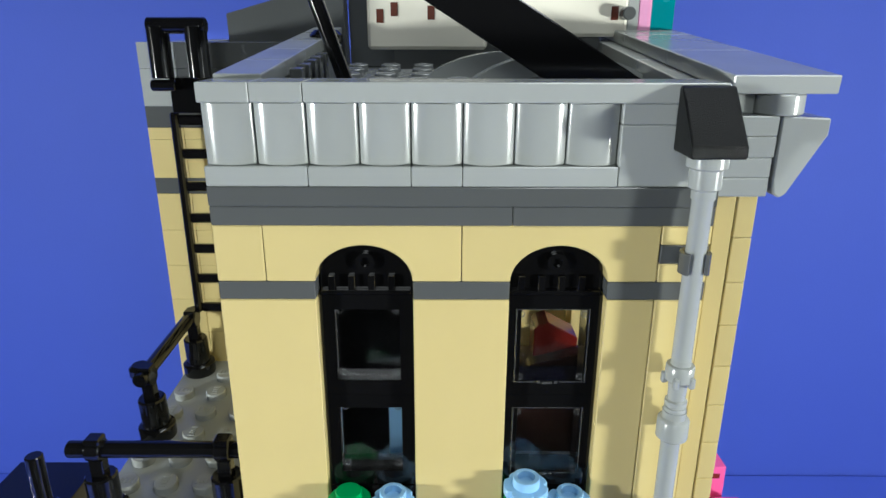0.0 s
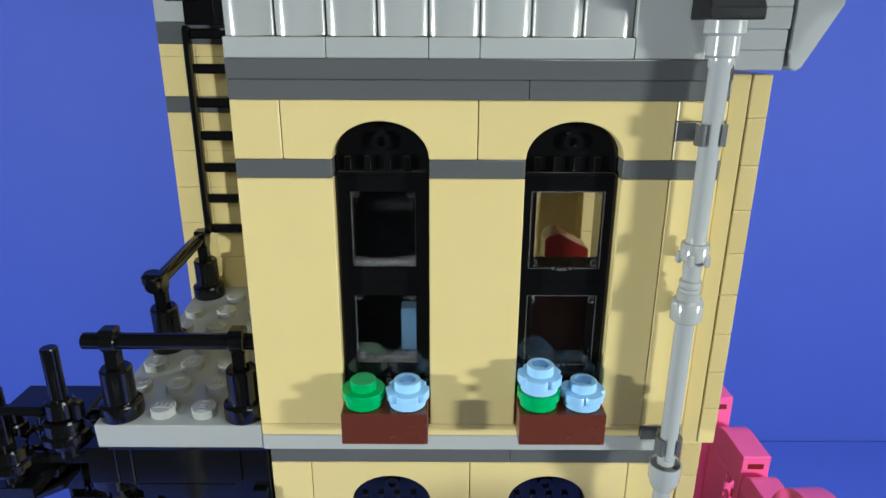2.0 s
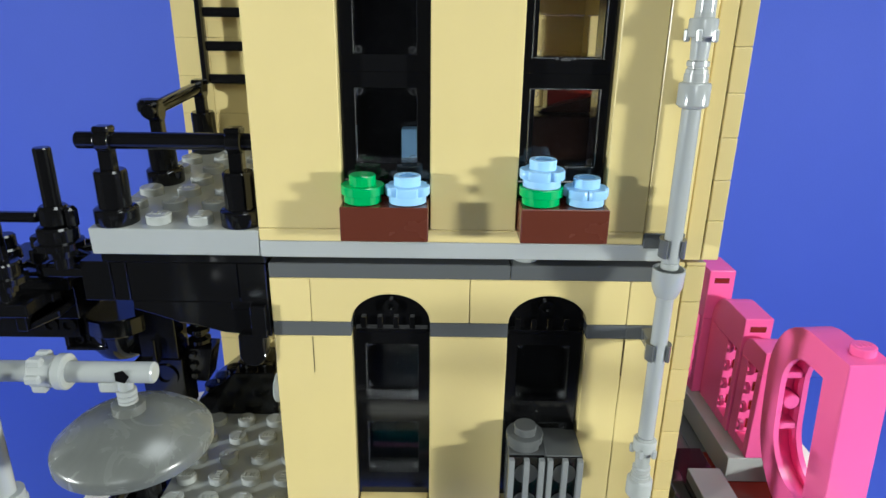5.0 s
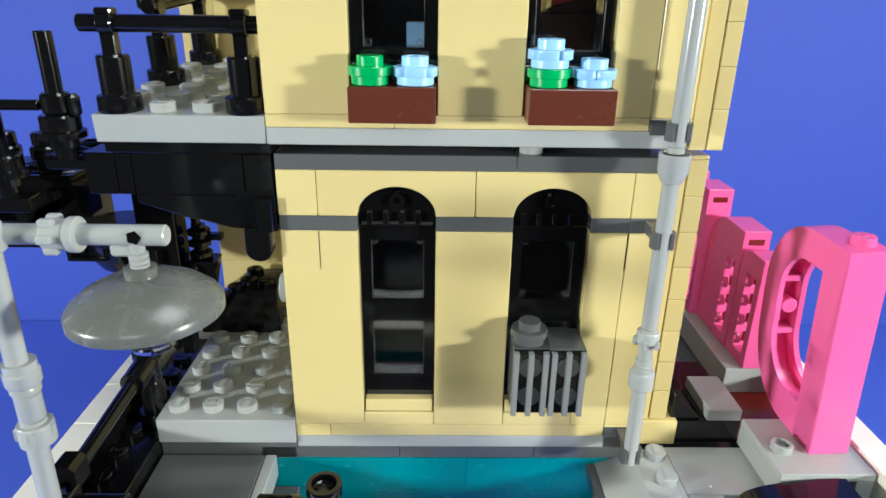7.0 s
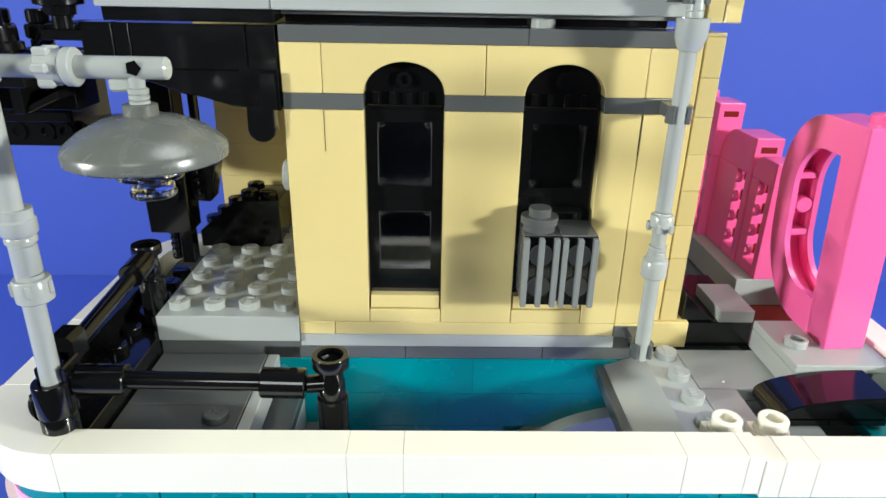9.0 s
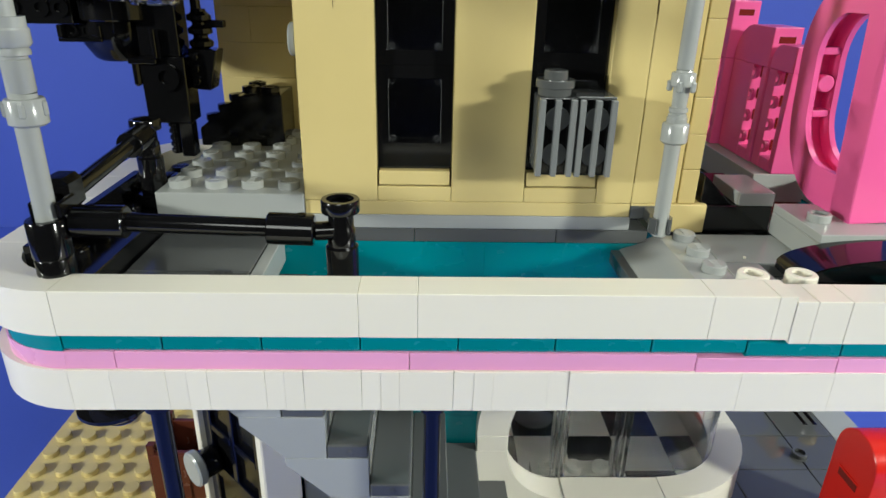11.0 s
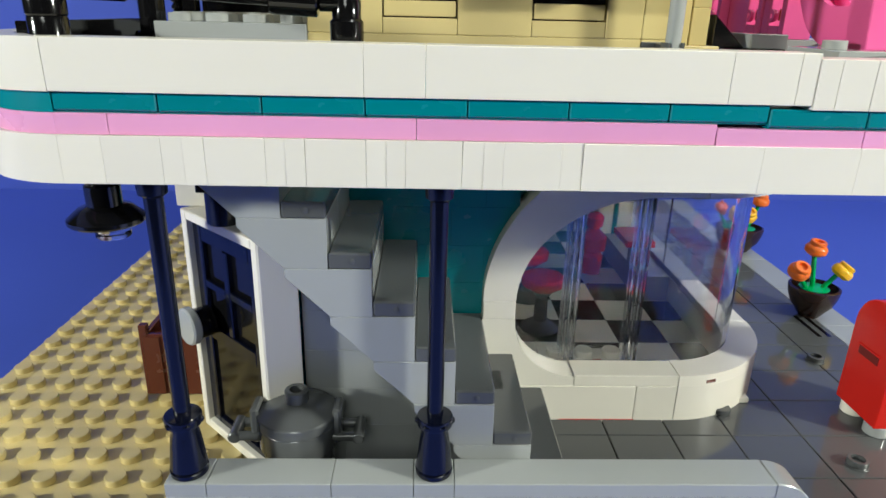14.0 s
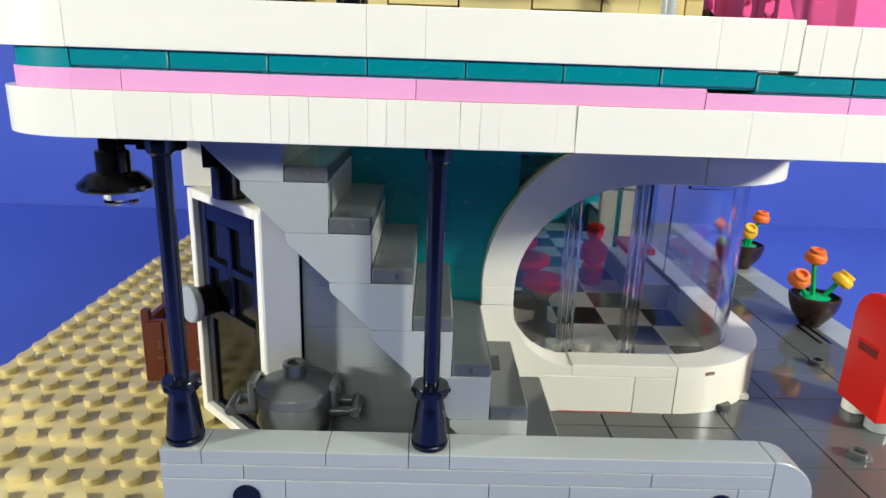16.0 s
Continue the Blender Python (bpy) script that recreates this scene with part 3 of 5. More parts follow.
# ---- canopy deck ----
deck = thing("canopy_deck", (0, 0, 10.4), "grey and black flat canopy deck behind the rim", "deck", kind="structure")
block("deck_plate", -5.4, -0.95, -4.2, 6.4, 10.4, 10.8, DGREY, deck)
block("deck_plate", 8.6, 15.7, -4.2, 24, 10.4, 10.8, DGREY, deck)
block("deck_edge", -5.4, 15.7, -4.25, -3.95, 9.9, 10.6, DGREY, deck)
for a, b in ((-4.2, -2), (-2, 0.4)):
    block("deck_tile", -3.95, -0.95, a, b, 10.8, 11.2, DGREY, deck)
block("edge_strip", -0.95, -0.62, -4.0, 0.45, 10.4, 11.16, LGREY, deck)
stud(-1.5, -2.6, 11.2, DGREY, deck)
block("gap_brick", 5.98, 7.1, 1.0, 1.5, 7.65, 8.5, TEAL, teal)
block("gap_brick", 5.98, 6.45, 1.0, 1.5, 6.5, 7.64, TEAL, teal)
black_strip = thing("black_plate", (-4.7, 0, 10.8), "black studded plate strip along the canopy", "plate")
block("plate", -5.38, -4.0, -4.2, 6.3, 10.8, 11.7, BLACK, black_strip)
for j in range(9):
    stud(-4.85, -3.3 + j, 11.7, BLACK, black_strip)
slope = [(8.85, 10.6), (8.85, 10.82), (9.95, 11.2), (11.0, 11.2), (11.0, 10.6)]
extruded("roof_slope", slope, 4.7, LGREY, (0, -4.0, 0), deck)
for j in range(4):
    stud(10.6, 0.4 - 1.05 * j, 11.2, LGREY, deck)
for a, b, c, d in ((11, 13.4, -1.2, 0.8), (11, 12.0, -4.0, -1.2), (12.0, 13.4, -4.0, -2.4)):
    block("roof_tile", a, b, c, d, 10.8, 11.2, LGREY, deck)
block("roof_tile", 11, 13.4, 4.4, 24, 10.8, 11.2, DGREY, deck)
block("roof_tile", 13.4, 15.7, 1.2, 24, 10.8, 11.2, DGREY, deck)
for a, b in ((1.2, 3), (3, 4.4)):
    block("dark_red_tile", 13.2, 15.6, a + 0.8, b + 0.8, 11.2, 11.24, DRED, deck)
block("teal_end", 14.6, 15.7, -3.9, -0.8, 10.8, 11.1, TEAL, deck)
for x in (10.65, 11.75):
    lathe("white_cup", [(0, 0), (0.37, 0), (0.39, 0.03), (0.39, 0.08), (0.34, 0.12), (0.34, 0.36), (0.31, 0.39), (0.21, 0.39), (0.19, 0.1), (0, 0.1)], WHITE, (x, -3.45, 11.58), label="hollow white round plate on the canopy", category="round plate", group="white round plates")
    block("white_step", x - 0.42, x + 0.42, -3.95, -3.05, 11.2, 11.58, WHITE, label="white plate behind the rim", category="plate", group="white plates")
slope_piece = thing("black_slope", (13.7, -1.9, 11.2), "glossy black curved slope on the deck", "slope")
wedge = [(12.25, 11.4)] + [(15.05 - 2.8 * math.cos(math.pi / 2 * k / 14), 11.4 + 0.62 * math.sin(math.pi / 2 * k / 14)) for k in range(1, 15)] + [(15.05, 11.4)]
extruded("curved_top", wedge, 1.3, BLACK, (0, -2.78, 0), slope_piece, e=0.03, smooth=40)
for a, b in ((12.26, 13.6), (13.6, 15.05)):
    block("base_plate", a, b, -2.79, -1.47, 11.2, 11.4, BLACK, slope_piece)
plinth = thing("letter_plinth", (14.6, 0, 11.2), "light grey plinth under the pink letter", "plinth")
block("top", 13.3, 15.9, -1.45, 1.0, 11.85, 12.1, LGREY, plinth)
block("side", 13.3, 13.62, -1.45, 1.0, 11.2, 11.85, LGREY, plinth)
block("side", 15.4, 15.9, -1.45, 1.0, 11.2, 11.85, LGREY, plinth)
block("rear", 13.62, 15.4, 0.5, 1.0, 11.2, 11.85, LGREY, plinth)
lathe("hollow_stud", CUPSTUD, LGREY, (13.8, -0.4, 12.1), plinth)
vent = thing("roof_block", (12.6, 2.6, 11.2), "black roof box with a light grey lid", "roof box")
block("body", 11.2, 13.3, 1.0, 4.4, 11.2, 12.0, BLACK, vent)
block("lid", 12.25, 13.3, 0.98, 2.85, 12.0, 12.4, LGREY, vent)
extruded("wedge", [(0, 0), (0, 0.9), (0.95, 0)], 2.0, BLACK, (11.2, 1.1, 12.0), vent)

# ---- upper storeys ----


def arch_line(x0, x1, z0):
    """A four-stud arch brick, seen from the front."""
    mid = (x0 + x1) / 2
    curve = [(mid + math.cos(math.pi * k / 24), z0 + 0.78 * math.sin(math.pi * k / 24)) for k in range(25)]
    return [(x0 + 0.012, z0 + 0.003), (x0 + 0.012, z0 + 1.197), (x1 - 0.012, z0 + 1.197), (x1 - 0.012, z0 + 0.003)] + curve


def window_unit(x, y, z, panes):
    """Two stacked black window frames two studs wide, with a dark fanlight."""
    w = thing("window", (x + 1, y + 0.6, z), "tall black arched window with two clear panes", "window", "arched windows", "structure")
    f = y + 0.28
    for k in range(2):
        a = z + 2.4 * k
        foot = -0.34 if z < 15 and k == 0 else 0.003
        outer = [(0.012, foot), (1.988, foot), (1.988, 2.397), (0.012, 2.397)]
        inner = [(0.3, 0.36), (1.7, 0.36), (1.7, 2.06), (0.3, 2.06)]
        put("window_frame", to_mesh(("frame", foot), lambda: strip(outer, inner, 0.7, True), BLACK), (x, f, a), w)
        g = f + (0.02 if panes[k] else 0.2)
        grow = 0.1 if panes[k] else 0.0
        p = block("pane", x + 0.28 - grow, x + 1.72 + grow * 0.5, g, g + 0.1, a + 0.34 - 0.03, a + 2.08, CLEAR, w, e=0.03, label="clear plastic pane with bevelled rim")
        p.visible_shadow = False
        a0, a1, b0, b1 = x + 0.28 - grow, x + 1.72 + grow * 0.5, a + 0.31, a + 2.08
        for q0, q1, r0, r1 in ((a0, a0 + 0.03, b0, b1), (a1 - 0.03, a1, b0, b1), (a0 + 0.04, a0 + 0.7, b1 - 0.025, b1), (a0 + 0.8, a1 - 0.04, b1 - 0.025, b1), (a0 + 0.05, a0 + 0.48, b0, b0 + 0.03), (a0 + 0.52, a0 + 0.6, b0 - 0.03, b0 + 0.04), (a0 + 0.64, a0 + 0.86, b0 - 0.045, b0 + 0.02), (a0 + 0.9, a0 + 0.98, b0 - 0.03, b0 + 0.04), (a0 + 1.02, a1 - 0.05, b0, b0 + 0.03)):
            rim_bar = block("pane_rim", q0, q1, g - 0.03, g - 0.003, r0, r1, PANE_EDGE, w, e=0.01, gap=0)
            rim_bar.visible_shadow = False
        for sx, sz in ((a0 + 0.13, b0 + 0.14), (a1 - 0.13, b0 + 0.14), (a0 + 0.12, b1 - 0.12), (a1 - 0.12, b1 - 0.12)):
            c = lathe("pane_catch", [(0.06, 0.0), (0.075, 0), (0.075, 0.02), (0.06, 0.02), (0.06, 0.0)], PANE_EDGE, (sx, g, sz), w, (90, 0, 0), 16)
            c.visible_shadow = False
    top = z + 4.8
    block("fanlight", x + 0.01, x + 1.99, f + 0.1, f + 0.6, top, top + 1.25, BLACK, w)
    lathe("fan_stud", [(0, 0), (0.2, 0), (0.2, 0.1), (0.1, 0.1), (0.1, 0.03), (0, 0.03)], BLACK, (x + 1, f + 0.1, top + 0.72), w, (90, 0, 0), 18)
    for k in range(4):
        block("fan_bar", x + 0.2 + 0.42 * k, x + 0.36 + 0.42 * k, f, f + 0.12, top, top + 0.42, BLACK, w, e=0.015)
    block("fan_bar", x + 0.05, x + 1.95, f - 0.02, f + 0.12, top, top + 0.1, BLACK, w, e=0.015)
    return w


def storey_wall(name, y, z, label):
    """The pierced side wall of a storey from its slab top z: base plates, tall pillars, band, arches."""
    w = thing(name, (5, y + 0.5, z), label, "wall", kind="structure")
    for a, b in ((0, 3), (3, 9), (9, 10)) if z > 15 else ((0, 1), (1, 9), (9, 10)):
        block("base_plate", a, b, y, y + 1, z + (0.15 if z > 15 else 0), z + 0.46 if z > 15 else z + 0.4, TAN, w)
    for a, b in ((0, 2), (4, 6), (8, 9), (9, 10)):
        block("pillar", a, b, y, y + 1, z + (0.46 if z > 15 else 0.4), z + 6.4, TAN, w)
    for a, b in ((0, 2), (4, 6), (8, 10)):
        block("band_plate", a, b, y, y + 1, z + 6.4, z + 6.8, DGREY, w)
    for px in (() if z > 15 else (1.0, 9.0)):
        block("joint", px - 0.006, px + 0.006, y - 0.003, y + 0.02, z + 5.35, z + 6.39, DBROWN, w, e=0.001, gap=0)
    block("corner_brick", 0, 1, y, y + 1, z + 6.8, z + 8.0, TAN, w)
    if z > 15:
        for c0, c1 in ((6.8, 7.2), (7.6, 8.0)):
            block("corner_plate", 9, 10, y, y + 1, z + c0, z + c1, TAN, w)
    else:
        block("corner_brick", 9, 10, y, y + 1, z + 6.8, z + 8.0, TAN, w)
    for a in (1, 5):
        extruded("arch", arch_line(0, 4, 0), 0.976, TAN, (a, y + 0.012, z + 6.8), w, e=0.02, smooth=30)
    return w


w3 = storey_wall("wall_top_storey", 0.0, 20.8, "tan brick wall with grey bands and two arched windows")
for x in (2, 6):
    block("apron", x, x + 2, 0.25, 1, 21.2, 22.4, BLACK, w3)
for a, b in ((0, 6), (6, 10)):
    block("cornice_plate", a, b, -0.03, 1, 28.8, 29.2, DGREY, w3)
block("cornice_plate", 0, 10, -0.06, 1, 29.2, 29.6, DGREY, w3)
window_unit(2, 0.0, 22.4, (0, 0))
window_unit(6, 0.0, 22.4, (1, 1))

w2 = storey_wall("wall_middle_storey", 0.5, 11.8, "tan brick wall of the middle storey with arched windows")
for x in (2, 6):
    block("sill_brick", x, x + 2, 0.5, 1.5, 12.2, 12.62, TAN, w2)
    block("sill_tile", x + 0.04, x + 1.96, 0.52, 1.5, 12.65, 13.05, TAN, w2)
for a, b in ((0, 6), (6, 10)):
    block("top_plate", a, b, 0.5, 1.5, 19.8, 20.2, DGREY, w2)
stud(6.4, 1.0, 20.2, LGREY, w2)
# Black strip added inside the slot in place of its shadow.
block("recess_plate", 0.02, 9.6, 1.36, 1.5, 20.2, 20.52, BLACK, w2)
window_unit(2, 0.5, 13.4, (0, 0))
window_unit(6, 0.5, 13.4, (1, 0))
block("slab_plate", 0, 9.05, 0.5, 1.5, 11.4, 11.8, LGREY, w2)
for a, b in ((-1.1, 3), (3, 7), (7, 9.6)):
    block("slab_plate", a, b, 0.5, 1.5, 11.0, 11.4, DGREY, w2)
block("corner_foot", 10.25, 11.35, 0.9, 1.9, 11.2, 12.05, TAN, w2)

# tile strips on the front corner, storey by storey
for name, y, z0, z1, x in (("top_corner_strips", 0.5, 20.4, 29.3, 10.2), ("middle_corner_strips", 1.0, 12.05, 20.15, 10.05)):
    s = thing(name, (x + 0.4, y + 1, z0), "tan tiles stacked on the front corner", "corner tiles", kind="structure")
    block("inner_strip", x, x + 0.42, y, y + 2, z0, z1, TAN, s)
    z = z0
    while z < z1 - 0.05:
        top = min(z + 1.0, z1)
        block("tile", x + 0.44, x + 0.86 + (0.1 if name[0] == "m" else 0), y, y + 2, z, top, TAN, s)
        z = top
    k = z0
    while k < z1 - 0.05:
        block("front_brick", x - 0.2, x, y + 0.5, y + 1.5, k, min(k + 1.2, z1), TAN, s)
        k += 1.2

# closing walls of the storeys, their floors and roof
for name, y0, z0, z1, tone in (("middle", 1.5, 11.0, 20.2, TAN), ("top", 1.0, 20.4, 29.6, TAN)):
    c = thing("wall_" + name + "_closing", (5, 5, z0), "tan side and rear bricks of the storey", "wall", kind="structure")
    z = z0 + 0.8
    while z < z1 - 0.1:
        top = min(z + 1.2, z1)
        block("brick", 0, 1, y0, 7.5, z, top, tone, c)
        block("brick", 1, 10, 9, 10, z, top, tone, c)
        if name == "middle" or not (1.5 < z - z0 < 5):
            block("brick", 9, 10, y0 + 0.5, 9, z, top, tone, c)
        else:
            block("brick", 9, 10, y0 + 0.5, y0 + 1.5, z, top, tone, c)
            block("brick", 9, 10, 8, 9, z, top, tone, c)
        z = top
    # Unseen divider, added to keep light out of the left room.
    block("partition", 4.6, 5.4, y0 + 0.6, 9, z0 + 0.8, z1 - 0.02, tone, c)
    block("storey_floor", 0, 10, y0, 24, z0, z0 + 0.78, LGREY, c)
slab = thing("top_slab", (0, 4, 20.4), "light grey slab and studded balcony plate", "slab", kind="structure")
block("slab_plate", 0, 9.6, 0, 1, 20.54, 20.95, LGREY, slab)
balcony = thing("top_balcony", (-2, 0, 21.2), "light grey studded balcony plate, rising slightly to the rear", "balcony", kind="structure")
block("balcony_plate", -4, 0, 0, 7.9, 20.54, 21.2, LGREY, balcony)
studs(-4, 0, 0, 7, 21.2, LGREY, balcony, {(0, 0), (3, 0), (0, 3), (0, 6)})
block("under_plate", -4, 0, 0.3, 7.4, 20.2, 20.54, BLACK, balcony)
balcony.rotation_euler = (radians(3.8), 0, 0)

low = thing("middle_balcony", (-2, 4, 11.6), "light grey studded balcony plate of the middle storey", "balcony", kind="structure")
block("balcony_plate", -4, 0, 0.4, 8.4, 11.6, 12.4, LGREY, low)
studs(-4, 0, 0.5, 8.5, 12.4, LGREY, low, {(0, 5), (0, 6), (1, 6), (0, 7), (1, 7), (2, 7)})
block("support", -4, 0, 0.5, 8.4, 10.8, 11.6, DGREY, low)

# rear wing to the left
wing = thing("wall_rear_wing", (-2.2, 8, 10.8), "tan rear wing wall with dark grey bands", "wall", kind="structure")
z = 10.8
bands = {27.6: (28.1, DGREY), 29.66: (30.3, DGREY), 30.3: (31.4, LGREY), 31.4: (32.15, LGREY)}
while z < 32.1:
    if z in bands:
        top, tone = bands[z]
    else:
        nxt = min([b for b in bands if b > z] + [99])
        top, tone = min(round(z + 1.2, 2), nxt), TAN
    edge = -4.4 if z > 19 else -4.02
    split = -3.3 if z > 19 else (-2.85 if int(z / 1.2) % 2 else -1.4)
    for a, b in ((edge, split), (split, 0)):
        # Light grey courses turn dark grey on the right: shade put into the colour.
        block("brick", a, b, 7.5, 8.5, z, top, DGREY if tone == LGREY and a > -4 else tone, wing, e=0.012, gap=0.003)
    block("brick", edge, -3.4, 8.5, 24, z, top, tone, wing)
    z = top

# ---- cornice ----
cornice = thing("cornice", (5, 0, 29.6), "light grey cornice with a row of rounded slopes", "cornice", kind="structure")
for a, b in ((0, 2), (2, 4), (4, 5), (5, 8)):
    block("plate", a, b, -0.05, 1, 29.6, 30.0, LGREY, cornice)
bulge = [(0.012, 0.5), (0.988, 0.5)] + [(0.5 + 0.811 * math.sin(radians(37 - 37 / 9 * k)), -0.811 * (math.cos(radians(37 - 37 / 9 * k)) - math.cos(radians(37)))) for k in range(19)]


def bulged():
    v, f = prism(bulge, 1.19, 0.015)
    return [(x, z - 0.026 * (1.19 - y), 1.19 - y) for x, y, z in v], f


for k in range(8):
    put("rounded_slope", to_mesh(("bulge",), bulged, GLOSSGREY, 30), (k, 0.17, 30.0), cornice)
block("backing", 0, 8, 0.5, 1, 30.0, 31.2, LGREY, cornice)
for a, b in ((0, 1), (1, 2), (2, 9.95)):
    block("cap_tile", a, b, -0.08, 1, 31.2, 31.58, LGREY, cornice)
for z0, z1 in ((29.6, 30.8), (30.8, 31.2)):
    block("plate", 8, 9.4, -0.02, 1, z0, z1, LGREY, cornice)
for z0, z1 in ((29.4, 29.78), (29.78, 30.17), (30.17, 30.58), (30.58, 30.97)):
    block("plate", 9.4, 11 - 0.03 * (z1 < 30.5), 0.02, 2, z0, z1, LGREY, cornice)
brk = [(11.02, 29.75), (11.02, 30.97), (11.95, 30.93), (11.95, 30.62), (11.32, 29.45), (11.2, 29.38), (11.08, 29.45)]
extruded("bracket", brk, 1.0, LGREY, (0, 0, 0), cornice)
lathe("round_plate", rod(0.48, 0.4), LGREY, (11.1, 0.45, 30.97), cornice)
block("edge_plate", 10.0, 10.6, 0.3, 1.0, 30.97, 31.36, LGREY, cornice)
roof_edge = thing("roof_edge", (5, 0, 31.4), "light grey roof edge tiles, lifted slightly towards the rear", "roof edge", kind="structure")
for k in range(6):
    block("overhang_tile", 10.0, 12.0, 0 + 4 * k, 4 + 4 * k, 31.37, 31.72, LGREY, roof_edge)
    block("parapet", 9.6, 10.2, 1 + 4 * k, 5 + 4 * k, 29.6, 31.37, LGREY, roof_edge)
for k in range(5):
    block("cap_tile", 0, 1, 1 + 2.2 * k, 3.2 + 2.2 * k, 31.2, 31.58, LGREY, roof_edge)
    block("parapet", 0.05, 0.95, 1 + 2.2 * k, 3.2 + 2.2 * k, 29.6, 31.2, LGREY, roof_edge)
roof_edge.rotation_euler = (radians(4.8), 0, 0)

# ---- roof ----
roof = thing("roof", (5, 10, 29.6), "grey studded roof behind the cornice", "roof", kind="structure")
block("roof_plate", 0, 10, 1, 24, 29.6, 30.2, DGREY, roof)
block("grey_step", 1.5, 6.5, 4.6, 9.0, 30.2, 30.75, MGREY, roof)
studs(1.5, 6.5, 4.9, 8.9, 30.75, MGREY, roof)
for k in range(5):
    block("grille_bar", 1.1, 1.4, 3.0 + 0.8 * k, 3.4 + 0.8 * k, 30.2, 31.5, DGREY, roof)
# Dark grey here carries the shade on light grey parapets.
block("rear_parapet", 1.0, 10, 14, 15, 30.2, 33.1, DGREY, roof)
extruded("rear_parapet", [(-3.35, 30.2), (-3.35, 32.2), (-1.5, 32.7), (0.98, 32.7), (0.98, 30.2)], 1.0, DGREY, (0, 13.0, 0), roof)
roof.rotation_euler = (radians(4.0), 0, 0)
roof.location.z += 0.65 * S
arc_o = [(2.9 * math.cos(math.pi * k / 20), 1.75 * math.sin(math.pi * k / 20)) for k in range(21)]
arc_i = [(2.2 * math.cos(math.pi * k / 20), 1.25 * math.sin(math.pi * k / 20)) for k in range(21)]
for x, y in ((6.4, 5.8), (7.6, 4.4)):
    put("roof_arch", to_mesh(("roof_arch",), lambda: strip(arc_o, arc_i, 0.9), LGREY, 30), (x, y, 30.2), label="grey half-round arch on the roof", category="arch", group="roof arches")
sign = thing("roof_sign", (6.5, 10, 30.2), "white rounded back of the rooftop sign", "sign")
block("panel", 2.2, 6.0, 9.2, 10.2, 31.9, 36, WHITE, sign, e=0.1)
block("panel", 6.0, 10.4, 9.2, 10.2, 32.3, 36, WHITE, sign, e=0.1)
block("foot", 3.0, 9.6, 9.4, 10.0, 30.2, 32.3, DGREY, sign)
for x, z in ((2.5, 32.7), (2.95, 32.9), (4.1, 32.8), (9.85, 32.8)):
    block("clip_hole", x, x + 0.24, 9.17, 9.3, z, z + 0.42, BROWN, sign, e=0.01)
block("pink_edge", 10.75, 11.15, 9.3, 10.3, 32.4, 36, PINK, sign)
block("grey_edge", 10.4, 10.75, 9.3, 10.3, 32.2, 36, LGREY, sign)
block("teal_edge", 11.15, 11.9, 9.4, 10.4, 32.5, 36, TEAL, sign)
lathe("pin", rod(0.2, 0.5), DGREY, (10.3, 9.2, 33.0), sign, (90, 0, 0))
plank = [(2.6, 34.1), (4.7, 34.1), (9.2, 31.4), (9.2, 30.2), (8.9, 30.2)]
extruded("skylight_lid", plank, 0.4, BLACK, (0, 2.8, 0), label="black sloping skylight lid on the roof", category="skylight")
bar("antenna", 0.19, (1.1, 4.3, 34.5), (2.5, 4.3, 30.3), BLACK, label="leaning black antenna bar on the roof", category="antenna")

# ---- drain pipe ----
pipe = thing("drain_pipe", (9.47, -0.42, 11.65), "light grey round drain pipe with joints", "drain pipe")
PX, PY = 9.53, -0.45
for z0, prof in ((26.1, [(0, 0), (0.2, 0), (0.2, 3.35), (0.23, 3.4), (0.23, 3.55), (0.3, 3.6), (0.3, 3.95), (0.38, 4.0), (0.38, 4.5), (0, 4.5)]),
                 (25.55, [(0, 0), (0.2, 0), (0.2, 0.05), (0.26, 0.06), (0.29, 0.09), (0.29, 0.4), (0.27, 0.43), (0.21, 0.44), (0.2, 0.55), (0, 0.55)]),
                 (24.9, [(0, 0), (0.23, 0), (0.23, 0.08), (0.2, 0.1), (0.2, 0.13), (0.23, 0.15), (0.23, 0.24), (0.18, 0.27), (0.2, 0.65), (0, 0.65)]),
                 (24.2, [(0, 0), (0.26, 0), (0.33, 0.06), (0.33, 0.48), (0.31, 0.51), (0.25, 0.535), (0.25, 0.7), (0, 0.7)]),
                 (20.7, rod(0.2, 3.5)),
                 (19.85, [(0, 0), (0.24, 0), (0.3, 0.12), (0.36, 0.3), (0.37, 0.7), (0.33, 0.7), (0.3, 0.45), (0, 0.45)]),
                 (15.95, rod(0.2, 3.9)),
                 (15.5, [(0, 0), (0.2, 0), (0.2, 0.05), (0.26, 0.06), (0.29, 0.09), (0.29, 0.36), (0.27, 0.39), (0.21, 0.4), (0.2, 0.45), (0, 0.45)]),
                 (14.8, [(0, 0), (0.23, 0), (0.23, 0.08), (0.2, 0.1), (0.2, 0.13), (0.23, 0.15), (0.23, 0.24), (0.18, 0.27), (0.2, 0.7), (0, 0.7)]),
                 (14.15, [(0, 0), (0.26, 0), (0.33, 0.06), (0.33, 0.48), (0.31, 0.51), (0.25, 0.535), (0.25, 0.65), (0, 0.65)]),
                 (11.65, rod(0.2, 2.5)),
                 (20.55, rod(0.2, 0.16, 0.02))):
    lathe("pipe_section", prof, LGREY, (PX, PY, z0), pipe)
